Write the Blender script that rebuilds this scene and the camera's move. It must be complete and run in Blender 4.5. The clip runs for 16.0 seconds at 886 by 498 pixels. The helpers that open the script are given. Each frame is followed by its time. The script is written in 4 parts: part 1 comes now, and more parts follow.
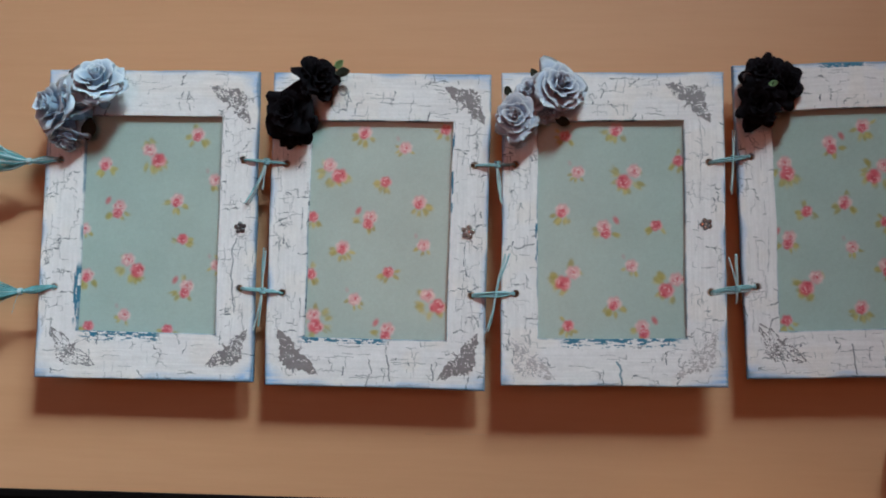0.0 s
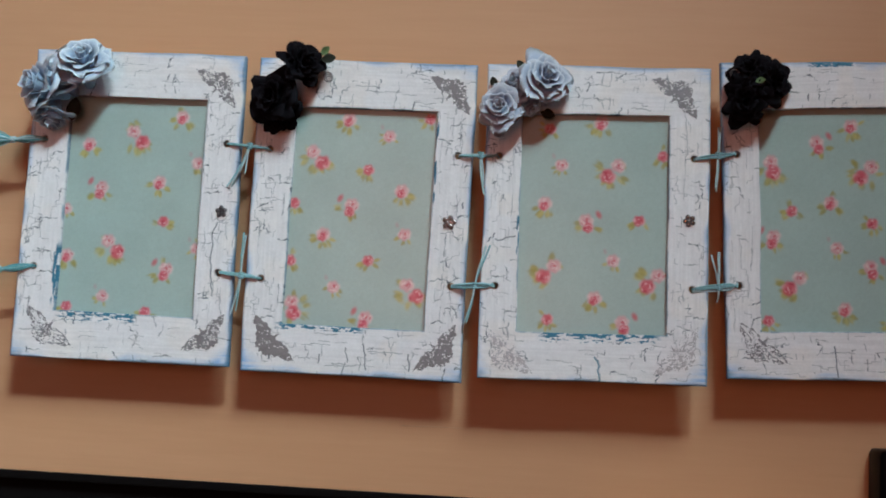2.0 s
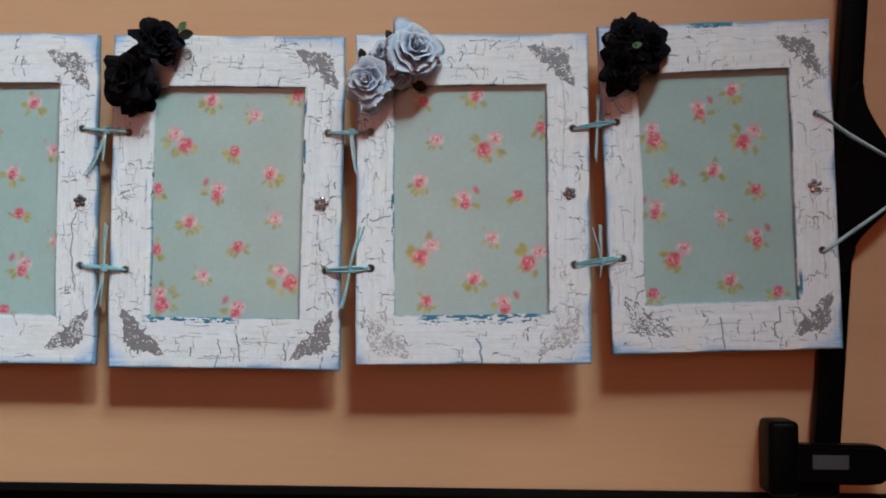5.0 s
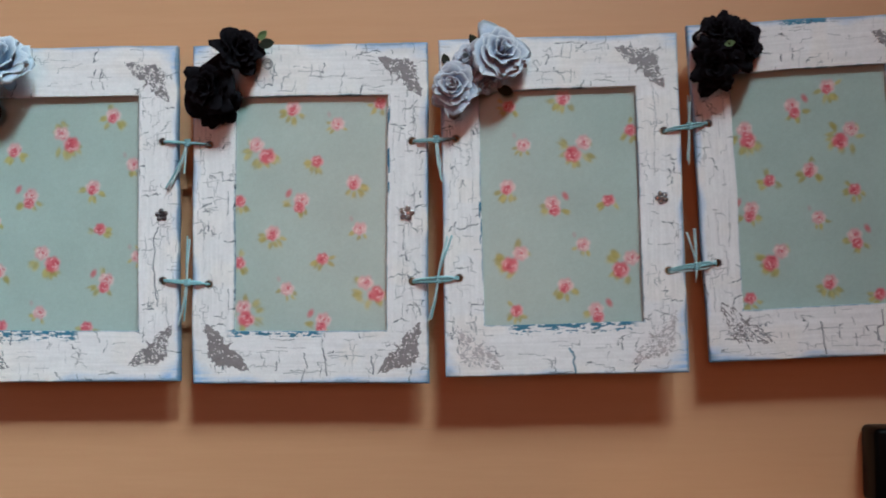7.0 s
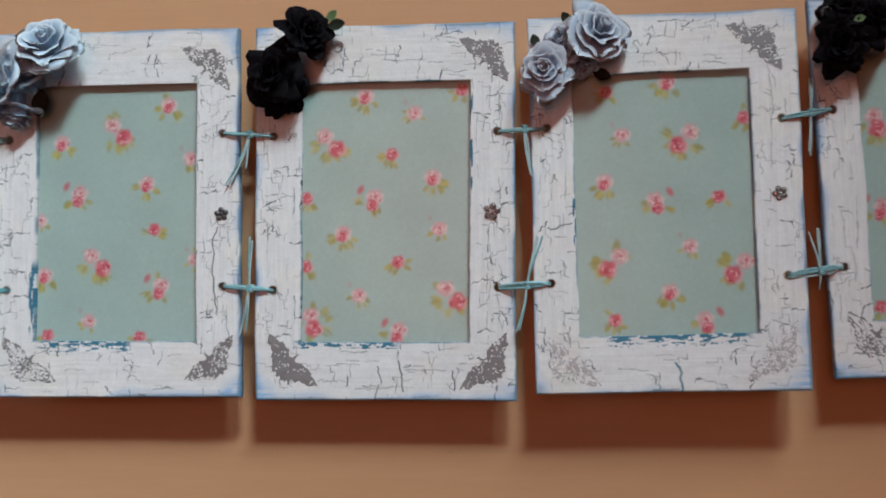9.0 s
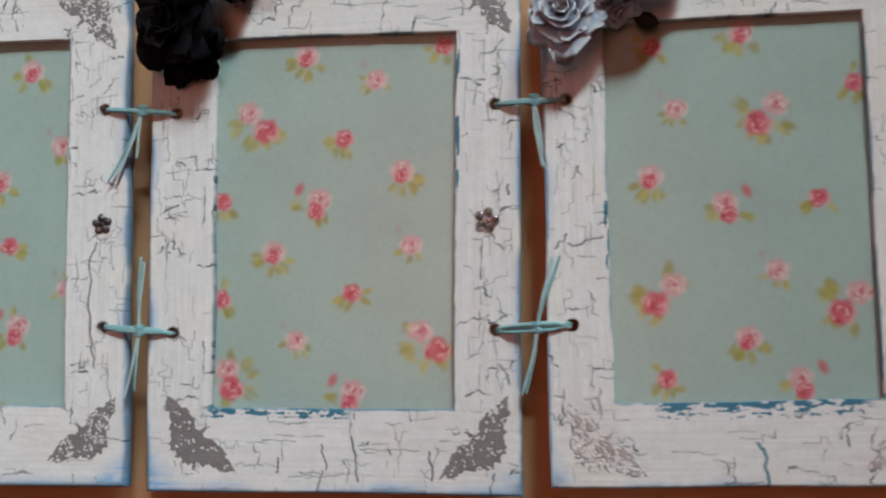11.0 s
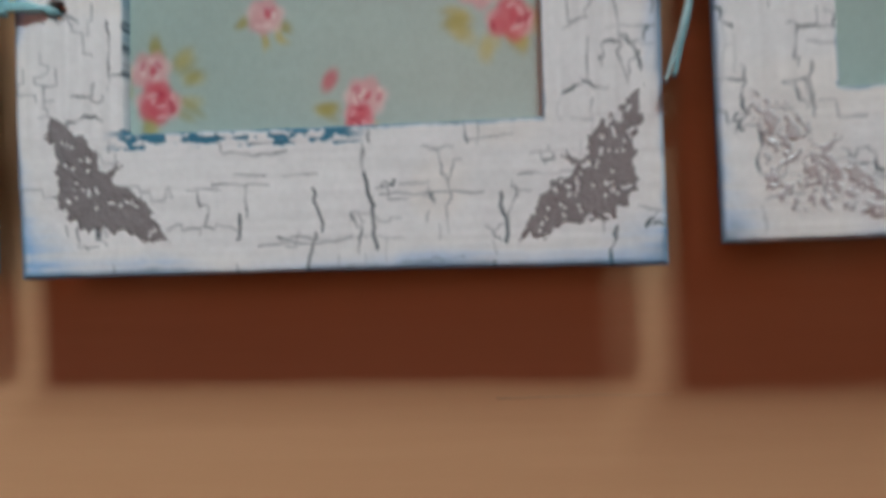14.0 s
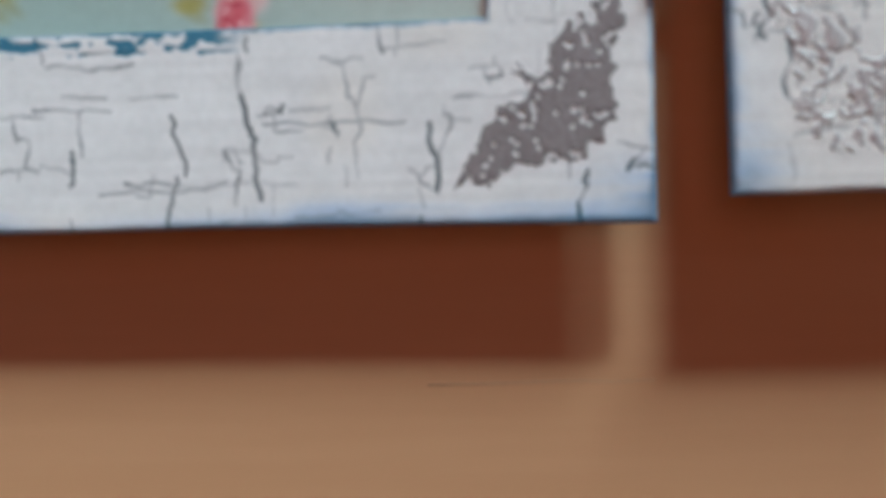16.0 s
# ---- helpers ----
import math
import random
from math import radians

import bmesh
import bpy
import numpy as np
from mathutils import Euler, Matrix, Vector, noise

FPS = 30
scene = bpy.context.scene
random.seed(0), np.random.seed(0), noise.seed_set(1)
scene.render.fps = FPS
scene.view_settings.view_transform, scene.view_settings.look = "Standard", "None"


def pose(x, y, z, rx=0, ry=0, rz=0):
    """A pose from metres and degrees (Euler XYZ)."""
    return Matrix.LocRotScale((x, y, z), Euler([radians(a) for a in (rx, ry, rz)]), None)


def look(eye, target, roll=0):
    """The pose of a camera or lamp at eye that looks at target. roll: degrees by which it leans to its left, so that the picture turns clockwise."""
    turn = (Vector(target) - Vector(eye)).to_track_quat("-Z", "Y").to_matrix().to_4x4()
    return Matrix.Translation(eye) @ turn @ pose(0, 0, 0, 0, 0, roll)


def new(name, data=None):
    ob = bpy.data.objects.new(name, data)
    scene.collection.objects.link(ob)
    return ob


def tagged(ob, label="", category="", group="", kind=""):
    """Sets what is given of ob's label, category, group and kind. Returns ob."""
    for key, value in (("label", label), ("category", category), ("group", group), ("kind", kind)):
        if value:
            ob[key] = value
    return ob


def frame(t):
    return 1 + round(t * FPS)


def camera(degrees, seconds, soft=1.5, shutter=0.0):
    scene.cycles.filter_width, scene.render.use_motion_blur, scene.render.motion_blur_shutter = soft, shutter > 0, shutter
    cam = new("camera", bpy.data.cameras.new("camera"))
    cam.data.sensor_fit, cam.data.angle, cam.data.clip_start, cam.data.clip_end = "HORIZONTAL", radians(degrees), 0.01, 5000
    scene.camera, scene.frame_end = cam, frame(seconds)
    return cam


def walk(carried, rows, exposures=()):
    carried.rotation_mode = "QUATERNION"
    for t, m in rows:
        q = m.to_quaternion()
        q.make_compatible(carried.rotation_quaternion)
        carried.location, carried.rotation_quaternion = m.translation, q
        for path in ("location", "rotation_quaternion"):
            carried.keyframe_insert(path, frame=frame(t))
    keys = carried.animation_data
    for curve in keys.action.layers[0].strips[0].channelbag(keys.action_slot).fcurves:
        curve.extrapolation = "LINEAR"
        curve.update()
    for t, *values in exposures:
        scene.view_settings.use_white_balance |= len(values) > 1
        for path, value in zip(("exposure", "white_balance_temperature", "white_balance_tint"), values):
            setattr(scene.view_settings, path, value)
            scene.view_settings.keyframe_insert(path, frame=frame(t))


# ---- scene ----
cam = camera(42.0, 16.0, soft=1.8, shutter=0.6)
cam.data.dof.use_dof, cam.data.dof.focus_distance, cam.data.dof.aperture_fstop = True, 0.60, 37.0
PATH = [
    (0, (0.032, -0.001, 0.833), (-0.114, 1.989, 0.97), 1.1),
    (0.5, (0.029, -0.002, 0.84), (-0.135, 1.988, 0.965), 1.8),
    (1, (0.033, 0.0, 0.83), (-0.136, 1.987, 0.989), 1.9),
    (1.5, (0.038, 0.003, 0.828), (-0.137, 1.988, 0.996), 2.3),
    (2, (0.052, 0.007, 0.816), (-0.122, 1.992, 0.99), 2.9),
    (2.5, (0.06, 0.012, 0.833), (-0.059, 2.005, 0.946), 1.1),
    (3, (0.093, 0.013, 0.822), (0.037, 2.006, 0.973), -0.3),
    (3.2, (0.102, 0.017, 0.823), (0.066, 2.013, 0.947), -1.1),
    (5.3, (0.083, 0.039, 0.842), (0.008, 2.037, 0.915), 0.6),
    (5.5, (0.081, 0.043, 0.834), (-0.007, 2.038, 0.935), 0.3),
    (6, (0.072, 0.047, 0.831), (-0.023, 2.042, 0.933), 0.1),
    (6.5, (0.063, 0.044, 0.837), (-0.027, 2.04, 0.924), -0.3),
    (7, (0.053, 0.047, 0.841), (-0.065, 2.041, 0.932), -0.6),
    (7.5, (0.042, 0.059, 0.837), (-0.082, 2.053, 0.924), -0.5),
    (8, (0.035, 0.064, 0.838), (-0.106, 2.057, 0.936), -0.5),
    (8.5, (0.03, 0.075, 0.837), (-0.14, 2.065, 0.949), -0.5),
    (8.7, (0.03, 0.085, 0.839), (-0.155, 2.074, 0.937), -0.5),
    (10.8, (0.037, 0.272, 0.849), (-0.197, 2.251, 1.019), -0.4),
    (11, (0.029, 0.278, 0.851), (-0.21, 2.258, 0.996), -0.4),
    (11.5, (0.026, 0.297, 0.854), (-0.273, 2.269, 1.005), -0.6),
    (12, (0.004, 0.319, 0.842), (-0.274, 2.291, 1.024), -1.2),
    (12.5, (0.005, 0.359, 0.827), (-0.343, 2.324, 0.959), -2.4),
    (13, (0.001, 0.397, 0.824), (-0.374, 2.36, 0.899), -1.6),
    (13.5, (0.002, 0.422, 0.813), (-0.343, 2.391, 0.872), -2.1),
    (14, (-0.001, 0.441, 0.801), (-0.294, 2.419, 0.812), -1.7),
    (14.5, (0.006, 0.46, 0.811), (-0.339, 2.427, 0.694), -1.7),
    (15, (-0.001, 0.474, 0.811), (-0.291, 2.451, 0.735), -1.7),
    (15.5, (-0.007, 0.492, 0.809), (-0.206, 2.479, 0.696), -1.6),
    (16, (-0.003, 0.499, 0.81), (-0.221, 2.478, 0.622), -1.9),
]
walk(cam, [(t, look(eye, target, roll)) for t, eye, target, roll in PATH],
     [(0, -0.10, 6500, 10), (2.5, -0.05, 6500, 10), (6, 0.03, 6500, 10), (8, -0.02, 6550, 11), (11, -0.12, 7050, 13), (12.5, -0.18, 7050, 13), (14, -0.21, 6900, 12), (15, -0.03, 6600, 10), (16, 0.03, 6500, 10)])

# ---- world and light ----
world = bpy.data.worlds.new("world")
scene.world = world
world.use_nodes = True
sky = world.node_tree.nodes.new("ShaderNodeTexSky")
sky.sky_type, sky.sun_disc = "NISHITA", False
sky.sun_elevation, sky.sun_rotation = radians(40), radians(160)
world.node_tree.links.new(sky.outputs[0], world.node_tree.nodes["Background"].inputs[0])
world.node_tree.nodes["Background"].inputs[1].default_value = 0.1


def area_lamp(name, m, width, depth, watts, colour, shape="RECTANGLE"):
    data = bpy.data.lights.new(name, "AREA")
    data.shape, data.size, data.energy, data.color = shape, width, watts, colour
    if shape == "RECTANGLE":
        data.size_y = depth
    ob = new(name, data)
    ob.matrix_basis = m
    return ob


# two ceiling spots in front of the panel, daylight from the west, an unseen red fill added behind the camera to redden
# the shadows
LAMPS = (((0.36, -0.80, 2.36), 0.34, 3.9), ((0.52, -0.42, 2.36), 0.46, 2.1))
for eye, across, watts in LAMPS:
    key = area_lamp("ceiling_lamp_light", look(eye, (-0.48, 0.655, 0.58)), across, across, watts, (0.72, 0.95, 1.03), "DISK")
    key.data.spread = radians(48)
area_lamp("window_light", look((-1.77, -0.75, 1.55), (0.0, 0.6, 0.9)), 0.9, 1.1, 1.35, (0.76, 0.92, 1.0))
area_lamp("warm_fill_light", look((-0.3, -2.43, 1.15), (-0.3, 0.6, 1.15)), 1.0, 1.0, 8.2, (1.0, 0.18, 0.060))


# ---- materials ----
def material(name):
    m = bpy.data.materials.new(name)
    m.use_nodes = True
    return m, m.node_tree.nodes, m.node_tree.links, m.node_tree.nodes["Principled BSDF"]


def grained(name, colour, rough=0.6, metal=0.0, fine=900.0, coarse=60.0, vary=0.12, relief=0.15, depth=0.0003, attribute="", sheen=0.0, gloss=0.5):
    """A surface with variation at two scales and a fine relief; attribute: base colour from the mesh."""
    m, nodes, links, shader = material(name)
    place = nodes.new("ShaderNodeTexCoord")
    small, large = nodes.new("ShaderNodeTexNoise"), nodes.new("ShaderNodeTexNoise")
    small.inputs["Scale"].default_value, large.inputs["Scale"].default_value = fine, coarse
    small.inputs["Detail"].default_value, large.inputs["Detail"].default_value = 4, 3
    for tex in (small, large):
        links.new(place.outputs["Object"], tex.inputs["Vector"])
    both = nodes.new("ShaderNodeMath")
    both.operation = "ADD"
    links.new(small.outputs["Fac"], both.inputs[0])
    links.new(large.outputs["Fac"], both.inputs[1])
    span = nodes.new("ShaderNodeMapRange")
    span.inputs["From Min"].default_value, span.inputs["From Max"].default_value = 0.6, 1.4
    span.inputs["To Min"].default_value, span.inputs["To Max"].default_value = 1 - vary, 1 + vary
    links.new(both.outputs[0], span.inputs["Value"])
    mix = nodes.new("ShaderNodeMix")
    mix.data_type, mix.blend_type = "RGBA", "MULTIPLY"
    mix.inputs[0].default_value = 1.0
    if attribute:
        attr = nodes.new("ShaderNodeVertexColor")
        attr.layer_name = attribute
        links.new(attr.outputs["Color"], mix.inputs[6])
    else:
        mix.inputs[6].default_value = (*colour, 1)
    links.new(span.outputs[0], mix.inputs[7])
    links.new(mix.outputs[2], shader.inputs["Base Color"])
    bump = nodes.new("ShaderNodeBump")
    bump.inputs["Strength"].default_value, bump.inputs["Distance"].default_value = relief, depth
    links.new(small.outputs["Fac"], bump.inputs["Height"])
    links.new(bump.outputs[0], shader.inputs["Normal"])
    shader.inputs["Roughness"].default_value, shader.inputs["Metallic"].default_value = rough, metal
    shader.inputs["Sheen Weight"].default_value = sheen
    shader.inputs["Specular IOR Level"].default_value = gloss
    return m


def veneer(name, light, dark):
    """Pale wood veneer with a long grain along x."""
    m, nodes, links, shader = material(name)
    place, scale = nodes.new("ShaderNodeTexCoord"), nodes.new("ShaderNodeMapping")
    scale.inputs["Scale"].default_value = (1.0, 1.0, 16.0)
    links.new(place.outputs["Object"], scale.inputs["Vector"])
    broad, thin = nodes.new("ShaderNodeTexNoise"), nodes.new("ShaderNodeTexNoise")
    broad.inputs["Scale"].default_value, broad.inputs["Detail"].default_value = 2.2, 3
    thin.inputs["Scale"].default_value, thin.inputs["Detail"].default_value = 26.0, 5
    for tex in (broad, thin):
        links.new(scale.outputs[0], tex.inputs["Vector"])
    add = nodes.new("ShaderNodeMath")
    add.operation, add.inputs[1].default_value = "MULTIPLY_ADD", 0.35
    links.new(thin.outputs["Fac"], add.inputs[0])
    links.new(broad.outputs["Fac"], add.inputs[2])
    ramp = nodes.new("ShaderNodeValToRGB")
    ramp.color_ramp.elements[0].position, ramp.color_ramp.elements[1].position = 0.45, 0.95
    ramp.color_ramp.elements[0].color, ramp.color_ramp.elements[1].color = (*dark, 1), (*light, 1)
    links.new(add.outputs[0], ramp.inputs[0])
    links.new(ramp.outputs[0], shader.inputs["Base Color"])
    bump = nodes.new("ShaderNodeBump")
    bump.inputs["Strength"].default_value, bump.inputs["Distance"].default_value = 0.12, 0.0003
    links.new(thin.outputs["Fac"], bump.inputs["Height"])
    links.new(bump.outputs[0], shader.inputs["Normal"])
    shader.inputs["Roughness"].default_value = 0.48
    return m


WOOD = veneer("beech_veneer", (0.70, 0.385, 0.213), (0.64, 0.340, 0.178))
PALE_WOOD = veneer("pale_shelf_wood", (0.80, 0.60, 0.38), (0.70, 0.50, 0.29))
WOOD_SCAR = grained("dark_wood_scar", (0.55, 0.33, 0.19), 0.6)
PLASTER = grained("wall_plaster", (0.36, 0.22, 0.14), 0.85, fine=120, coarse=4, vary=0.05, depth=0.001)
CEILING = grained("ceiling_paint", (0.72, 0.62, 0.52), 0.9, fine=120, coarse=4, vary=0.04, depth=0.001)
CARPET = grained("floor_carpet", (0.22, 0.16, 0.12), 0.95, fine=300, coarse=9, vary=0.2, depth=0.003)
CRACKLE = grained("crackled_paint", (0.8, 0.8, 0.8), 0.50, fine=700, coarse=45, vary=0.035, relief=0.25, depth=0.0002, attribute="paint")
PRINT = grained("varnished_print", (0.5, 0.6, 0.55), 0.30, fine=1600, coarse=50, vary=0.045, relief=0.1, depth=0.0001, gloss=0.6, attribute="print")
CARD = grained("brown_hardboard", (0.30, 0.155, 0.08), 0.9)
PEWTER = grained("pewter_embossing", (0.265, 0.258, 0.268), 0.45, 0.2, fine=1500, coarse=200, vary=0.22, relief=0.4, depth=0.0003)
SILVER = grained("silver_embossing", (0.55, 0.54, 0.55), 0.40, 0.45, fine=1500, coarse=200, vary=0.2, relief=0.5, depth=0.0004)
STEEL = grained("bright_metal", (0.70, 0.68, 0.66), 0.22, 1.0, vary=0.08)
DARK_STEEL = grained("dark_metal", (0.22, 0.22, 0.23), 0.30, 1.0, vary=0.12)
GEM = grained("clear_rhinestone", (0.75, 0.66, 0.66), 0.06, 0.85, vary=0.2)
BLUE_PAPER = grained("pale_blue_mulberry_paper", (0.43, 0.56, 0.72), 0.8, fine=1200, coarse=110, vary=0.12, relief=0.5, depth=0.0004, sheen=0.1, attribute="tint")
GREY_PAPER = grained("grey_blue_mulberry_paper", (0.45, 0.52, 0.64), 0.8, fine=1200, coarse=110, vary=0.14, relief=0.5, depth=0.0004, sheen=0.1, attribute="tint")
BLACK_PAPER = grained("black_mulberry_paper", (0.0035, 0.0032, 0.0045), 0.8, fine=1200, coarse=110, vary=0.25, relief=0.5, depth=0.0004, gloss=0.07, attribute="tint")
LEAF = grained("dark_green_paper_leaf", (0.035, 0.045, 0.03), 0.7, vary=0.25)
BRIGHT_LEAF = grained("pale_green_paper_leaf", (0.22, 0.36, 0.16), 0.7, vary=0.25)
TASSEL_THREAD = grained("deep_turquoise_thread", (0.17, 0.46, 0.50), 0.85, fine=2500, coarse=150, vary=0.35, relief=0.7, gloss=0.2)
THREAD = grained("turquoise_thread", (0.27, 0.51, 0.55), 0.85, fine=2500, coarse=150, vary=0.32, relief=0.7, gloss=0.2)
PALE_THREAD = grained("pale_turquoise_thread", (0.48, 0.64, 0.66), 0.85, fine=2500, coarse=150, vary=0.25, relief=0.7, gloss=0.2)
BLACK = grained("black_plastic", (0.002, 0.002, 0.0022), 0.42, fine=800, coarse=60, vary=0.2, relief=0.15, gloss=0.06)
# near-black colour that paints in the shade of the gap below the panel
GAP_SHADE = grained("painted_gap_shade", (0.004, 0.003, 0.003), 0.8, vary=0.3, gloss=0.1)
STICKER = grained("grey_sticker", (0.07, 0.07, 0.075), 0.5, vary=0.2)
WHITE_STICKER = grained("white_sticker", (0.72, 0.68, 0.62), 0.5, vary=0.08)
BAR = grained("grey_print", (0.33, 0.31, 0.29), 0.6, vary=0.1)


# ---- mesh helpers ----
def part(name, bm, mat, parent=None, label=""):
    """Links a bmesh as one mesh object, under a parent if there is one."""
    data = bpy.data.meshes.new(name)
    bm.to_mesh(data)
    bm.free()
    data.materials.append(mat)
    ob = new(name, data)
    ob.parent = parent
    return tagged(ob, label)


def grid_part(name, verts, faces, mat, parent, colours=None, layer="", label="", smooth=True):
    """A mesh from arrays, with an optional colour per vertex."""
    data = bpy.data.meshes.new(name)
    data.vertices.add(len(verts))
    data.vertices.foreach_set("co", np.ascontiguousarray(verts, np.float32).ravel())
    data.loops.add(faces.size)
    data.loops.foreach_set("vertex_index", np.ascontiguousarray(faces, np.int32).ravel())
    data.polygons.add(len(faces))
    data.polygons.foreach_set("loop_start", np.arange(0, faces.size, 4, dtype=np.int32))
    data.polygons.foreach_set("use_smooth", np.full(len(faces), smooth))
    data.update(calc_edges=True)
    if colours is not None:
        attr = data.color_attributes.new(layer, "FLOAT_COLOR", "POINT")
        attr.data.foreach_set("color", np.ascontiguousarray(np.c_[colours, np.ones(len(colours))], np.float32).ravel())
    data.materials.append(mat)
    ob = new(name, data)
    ob.parent = parent
    return tagged(ob, label)


def box(x0, x1, y0, y1, z0, z1, bevel=0.0):
    bm = bmesh.new()
    bmesh.ops.create_cube(bm, size=1)
    for v in bm.verts:
        v.co = ((x0 + x1) / 2 + v.co.x * (x1 - x0), (y0 + y1) / 2 + v.co.y * (y1 - y0), (z0 + z1) / 2 + v.co.z * (z1 - z0))
    if bevel:
        bmesh.ops.bevel(bm, geom=bm.edges[:], offset=bevel, segments=3, profile=0.5, affect="EDGES")
        for f in bm.faces:
            f.smooth = True
    return bm


def tube(bm, path, radius, sides=6, tip=1.0):
    """A round strand along a path; tip: how thick its end is against its start."""
    path = [Vector(p) for p in path]
    rings = []
    for i, p in enumerate(path):
        way = (path[min(i + 1, len(path) - 1)] - path[max(i - 1, 0)]).normalized()
        a = way.orthogonal().normalized() if abs(way.y) > 0.95 else way.cross(Vector((0, 1, 0))).normalized()
        b = way.cross(a)
        r = radius * (1 + (tip - 1) * i / (len(path) - 1))
        rings.append([bm.verts.new(p + r * (math.cos(k * math.tau / sides) * a + math.sin(k * math.tau / sides) * b)) for k in range(sides)])
    for one, two in zip(rings, rings[1:]):
        for k in range(sides):
            bm.faces.new((one[k], one[(k + 1) % sides], two[(k + 1) % sides], two[k])).smooth = True
    bm.faces.new(rings[0][::-1])
    bm.faces.new(rings[-1])


def bend(points, steps=10):
    """A smooth path through a few points."""
    pts = [Vector(p) for p in points]
    pts = [2 * pts[0] - pts[1], *pts, 2 * pts[-1] - pts[-2]]
    out = []
    for a, b, c, d in zip(pts, pts[1:], pts[2:], pts[3:]):
        for k in range(steps):
            t = k / steps
            out.append(0.5 * (2 * b + (c - a) * t + (2 * a - 5 * b + 4 * c - d) * t * t + (3 * b - a - 3 * c + d) * t ** 3))
    return out + [pts[-2]]


def empty(name, m, label, category, group="", kind=""):
    ob = new(name)
    ob.empty_display_size = 0.02
    ob.matrix_basis = m
    return tagged(ob, label, category, group, kind)


# ---- the room ----
FACE, WALL = 0.655, 0.6795          # fronts of the hanging frames; the wooden panel behind them


def structure(name, bm, mat, label, category):
    return tagged(part(name, bm, mat), label, category, kind="structure")


structure("wall_north", box(-1.8, 1.8, WALL, WALL + 0.06, 0.731, 2.4), WOOD, "pale beech veneer panel with fine horizontal grain", "wall")
# flat sheet below the panel, the recess's shade put into its colour
structure("wall_north_lower", box(-1.8, 1.8, WALL + 0.002, WALL + 0.06, 0.0, 0.731), GAP_SHADE, "near-black sheet painted as the shaded recess below the beech panel", "wall")
# unseen wall, left open for the added warm fill lamp
south = empty("wall_south", Matrix(), "plain plastered wall with an opening for the warm fill", "wall", kind="structure")
for x0, x1, z0, z1 in ((-1.8, -0.8, 0, 2.4), (0.2, 1.8, 0, 2.4), (-0.8, 0.2, 0, 0.65), (-0.8, 0.2, 1.65, 2.4)):
    part("wall_piece", box(x0, x1, -2.46, -2.4, z0, z1), PLASTER, south)
west = empty("wall_west", Matrix(), "plain plastered side wall with a window opening", "wall", kind="structure")
for y0, y1, z0, z1 in ((-2.46, -1.3, 0, 2.4), (-0.2, WALL + 0.06, 0, 2.4), (-1.3, -0.2, 0, 0.75), (-1.3, -0.2, 2.15, 2.4)):
    part("wall_piece", box(-1.86, -1.8, y0, y1, z0, z1), PLASTER, west)
structure("wall_east", box(1.8, 1.86, -2.46, WALL + 0.06, 0, 2.4), PLASTER, "plain plastered side wall", "wall")
structure("ceiling", box(-1.86, 1.86, -2.46, WALL + 0.06, 2.4, 2.46), CEILING, "plain pale painted ceiling", "ceiling")
structure("floor", box(-1.86, 1.86, -2.46, WALL + 0.06, -0.06, 0), CARPET, "dark brown carpeted floor", "floor")

for eye, across, watts in LAMPS:
    lamp = empty("ceiling_light", pose(eye[0], eye[1], 2.4), "round white ceiling spot, switched on", "lamp", "ceiling spots")
    bm = bmesh.new()
    bmesh.ops.create_cone(bm, cap_ends=True, segments=40, radius1=0.5 * across + 0.02, radius2=0.5 * across + 0.01, depth=0.02, matrix=pose(0, 0, -0.01))
    part("base", bm, CEILING, lamp)

# a short dark scratch in the veneer
scar = bmesh.new()
tube(scar, [(-0.026, 0, 0), (-0.015, 0, 0.0002), (-0.004, 0, 0.0005), (0.004, 0, 0.0003), (0.010, 0, 0.0006)], 0.00022, 5, 0.5)
for v in scar.verts:
    v.co.y *= 0.1
scratch = part("scratch", scar, WOOD_SCAR)
scratch.location = (0, WALL, 0.771)
tagged(scratch, "short dark scratch in the beech veneer", "scratch", kind="structure")

# the shelf below the panel
shelf = empty("shelf_board", pose(0.0, WALL, 0.700), "pale wooden shelf board below the panel", "shelf")
part("board", box(0.085, 1.2, -0.030, -0.001, 0.0, 0.0262, 0.0012), PALE_WOOD, shelf)
label_plate = part("sticker", box(0.192, 0.214, -0.0305, -0.0299, 0.012, 0.0225), WHITE_STICKER, shelf, "small white paper sticker")
for k in range(3):
    part("print_line", box(0.195, 0.211 - 0.003 * k, -0.0308, -0.0304, 0.0195 - 0.003 * k, 0.0207 - 0.003 * k), BAR, label_plate)
# thin strip in place of the dark gap, its shade painted on
part("gap_strip", box(-1.2, 1.2, -0.004, -0.0005, 0.0275, 0.0325, 0.0008), GAP_SHADE, shelf, "near-black strip painted as the dark gap under the panel")


# ---- the frames ----
W, H, OW, OH = 126.0, 179.0, 82.0, 125.0       # millimetres: outer size and opening
HOLES = ((-54.5, 36.5), (-54.5, -37.5), (54.5, 37.5), (54.5, -36.5))


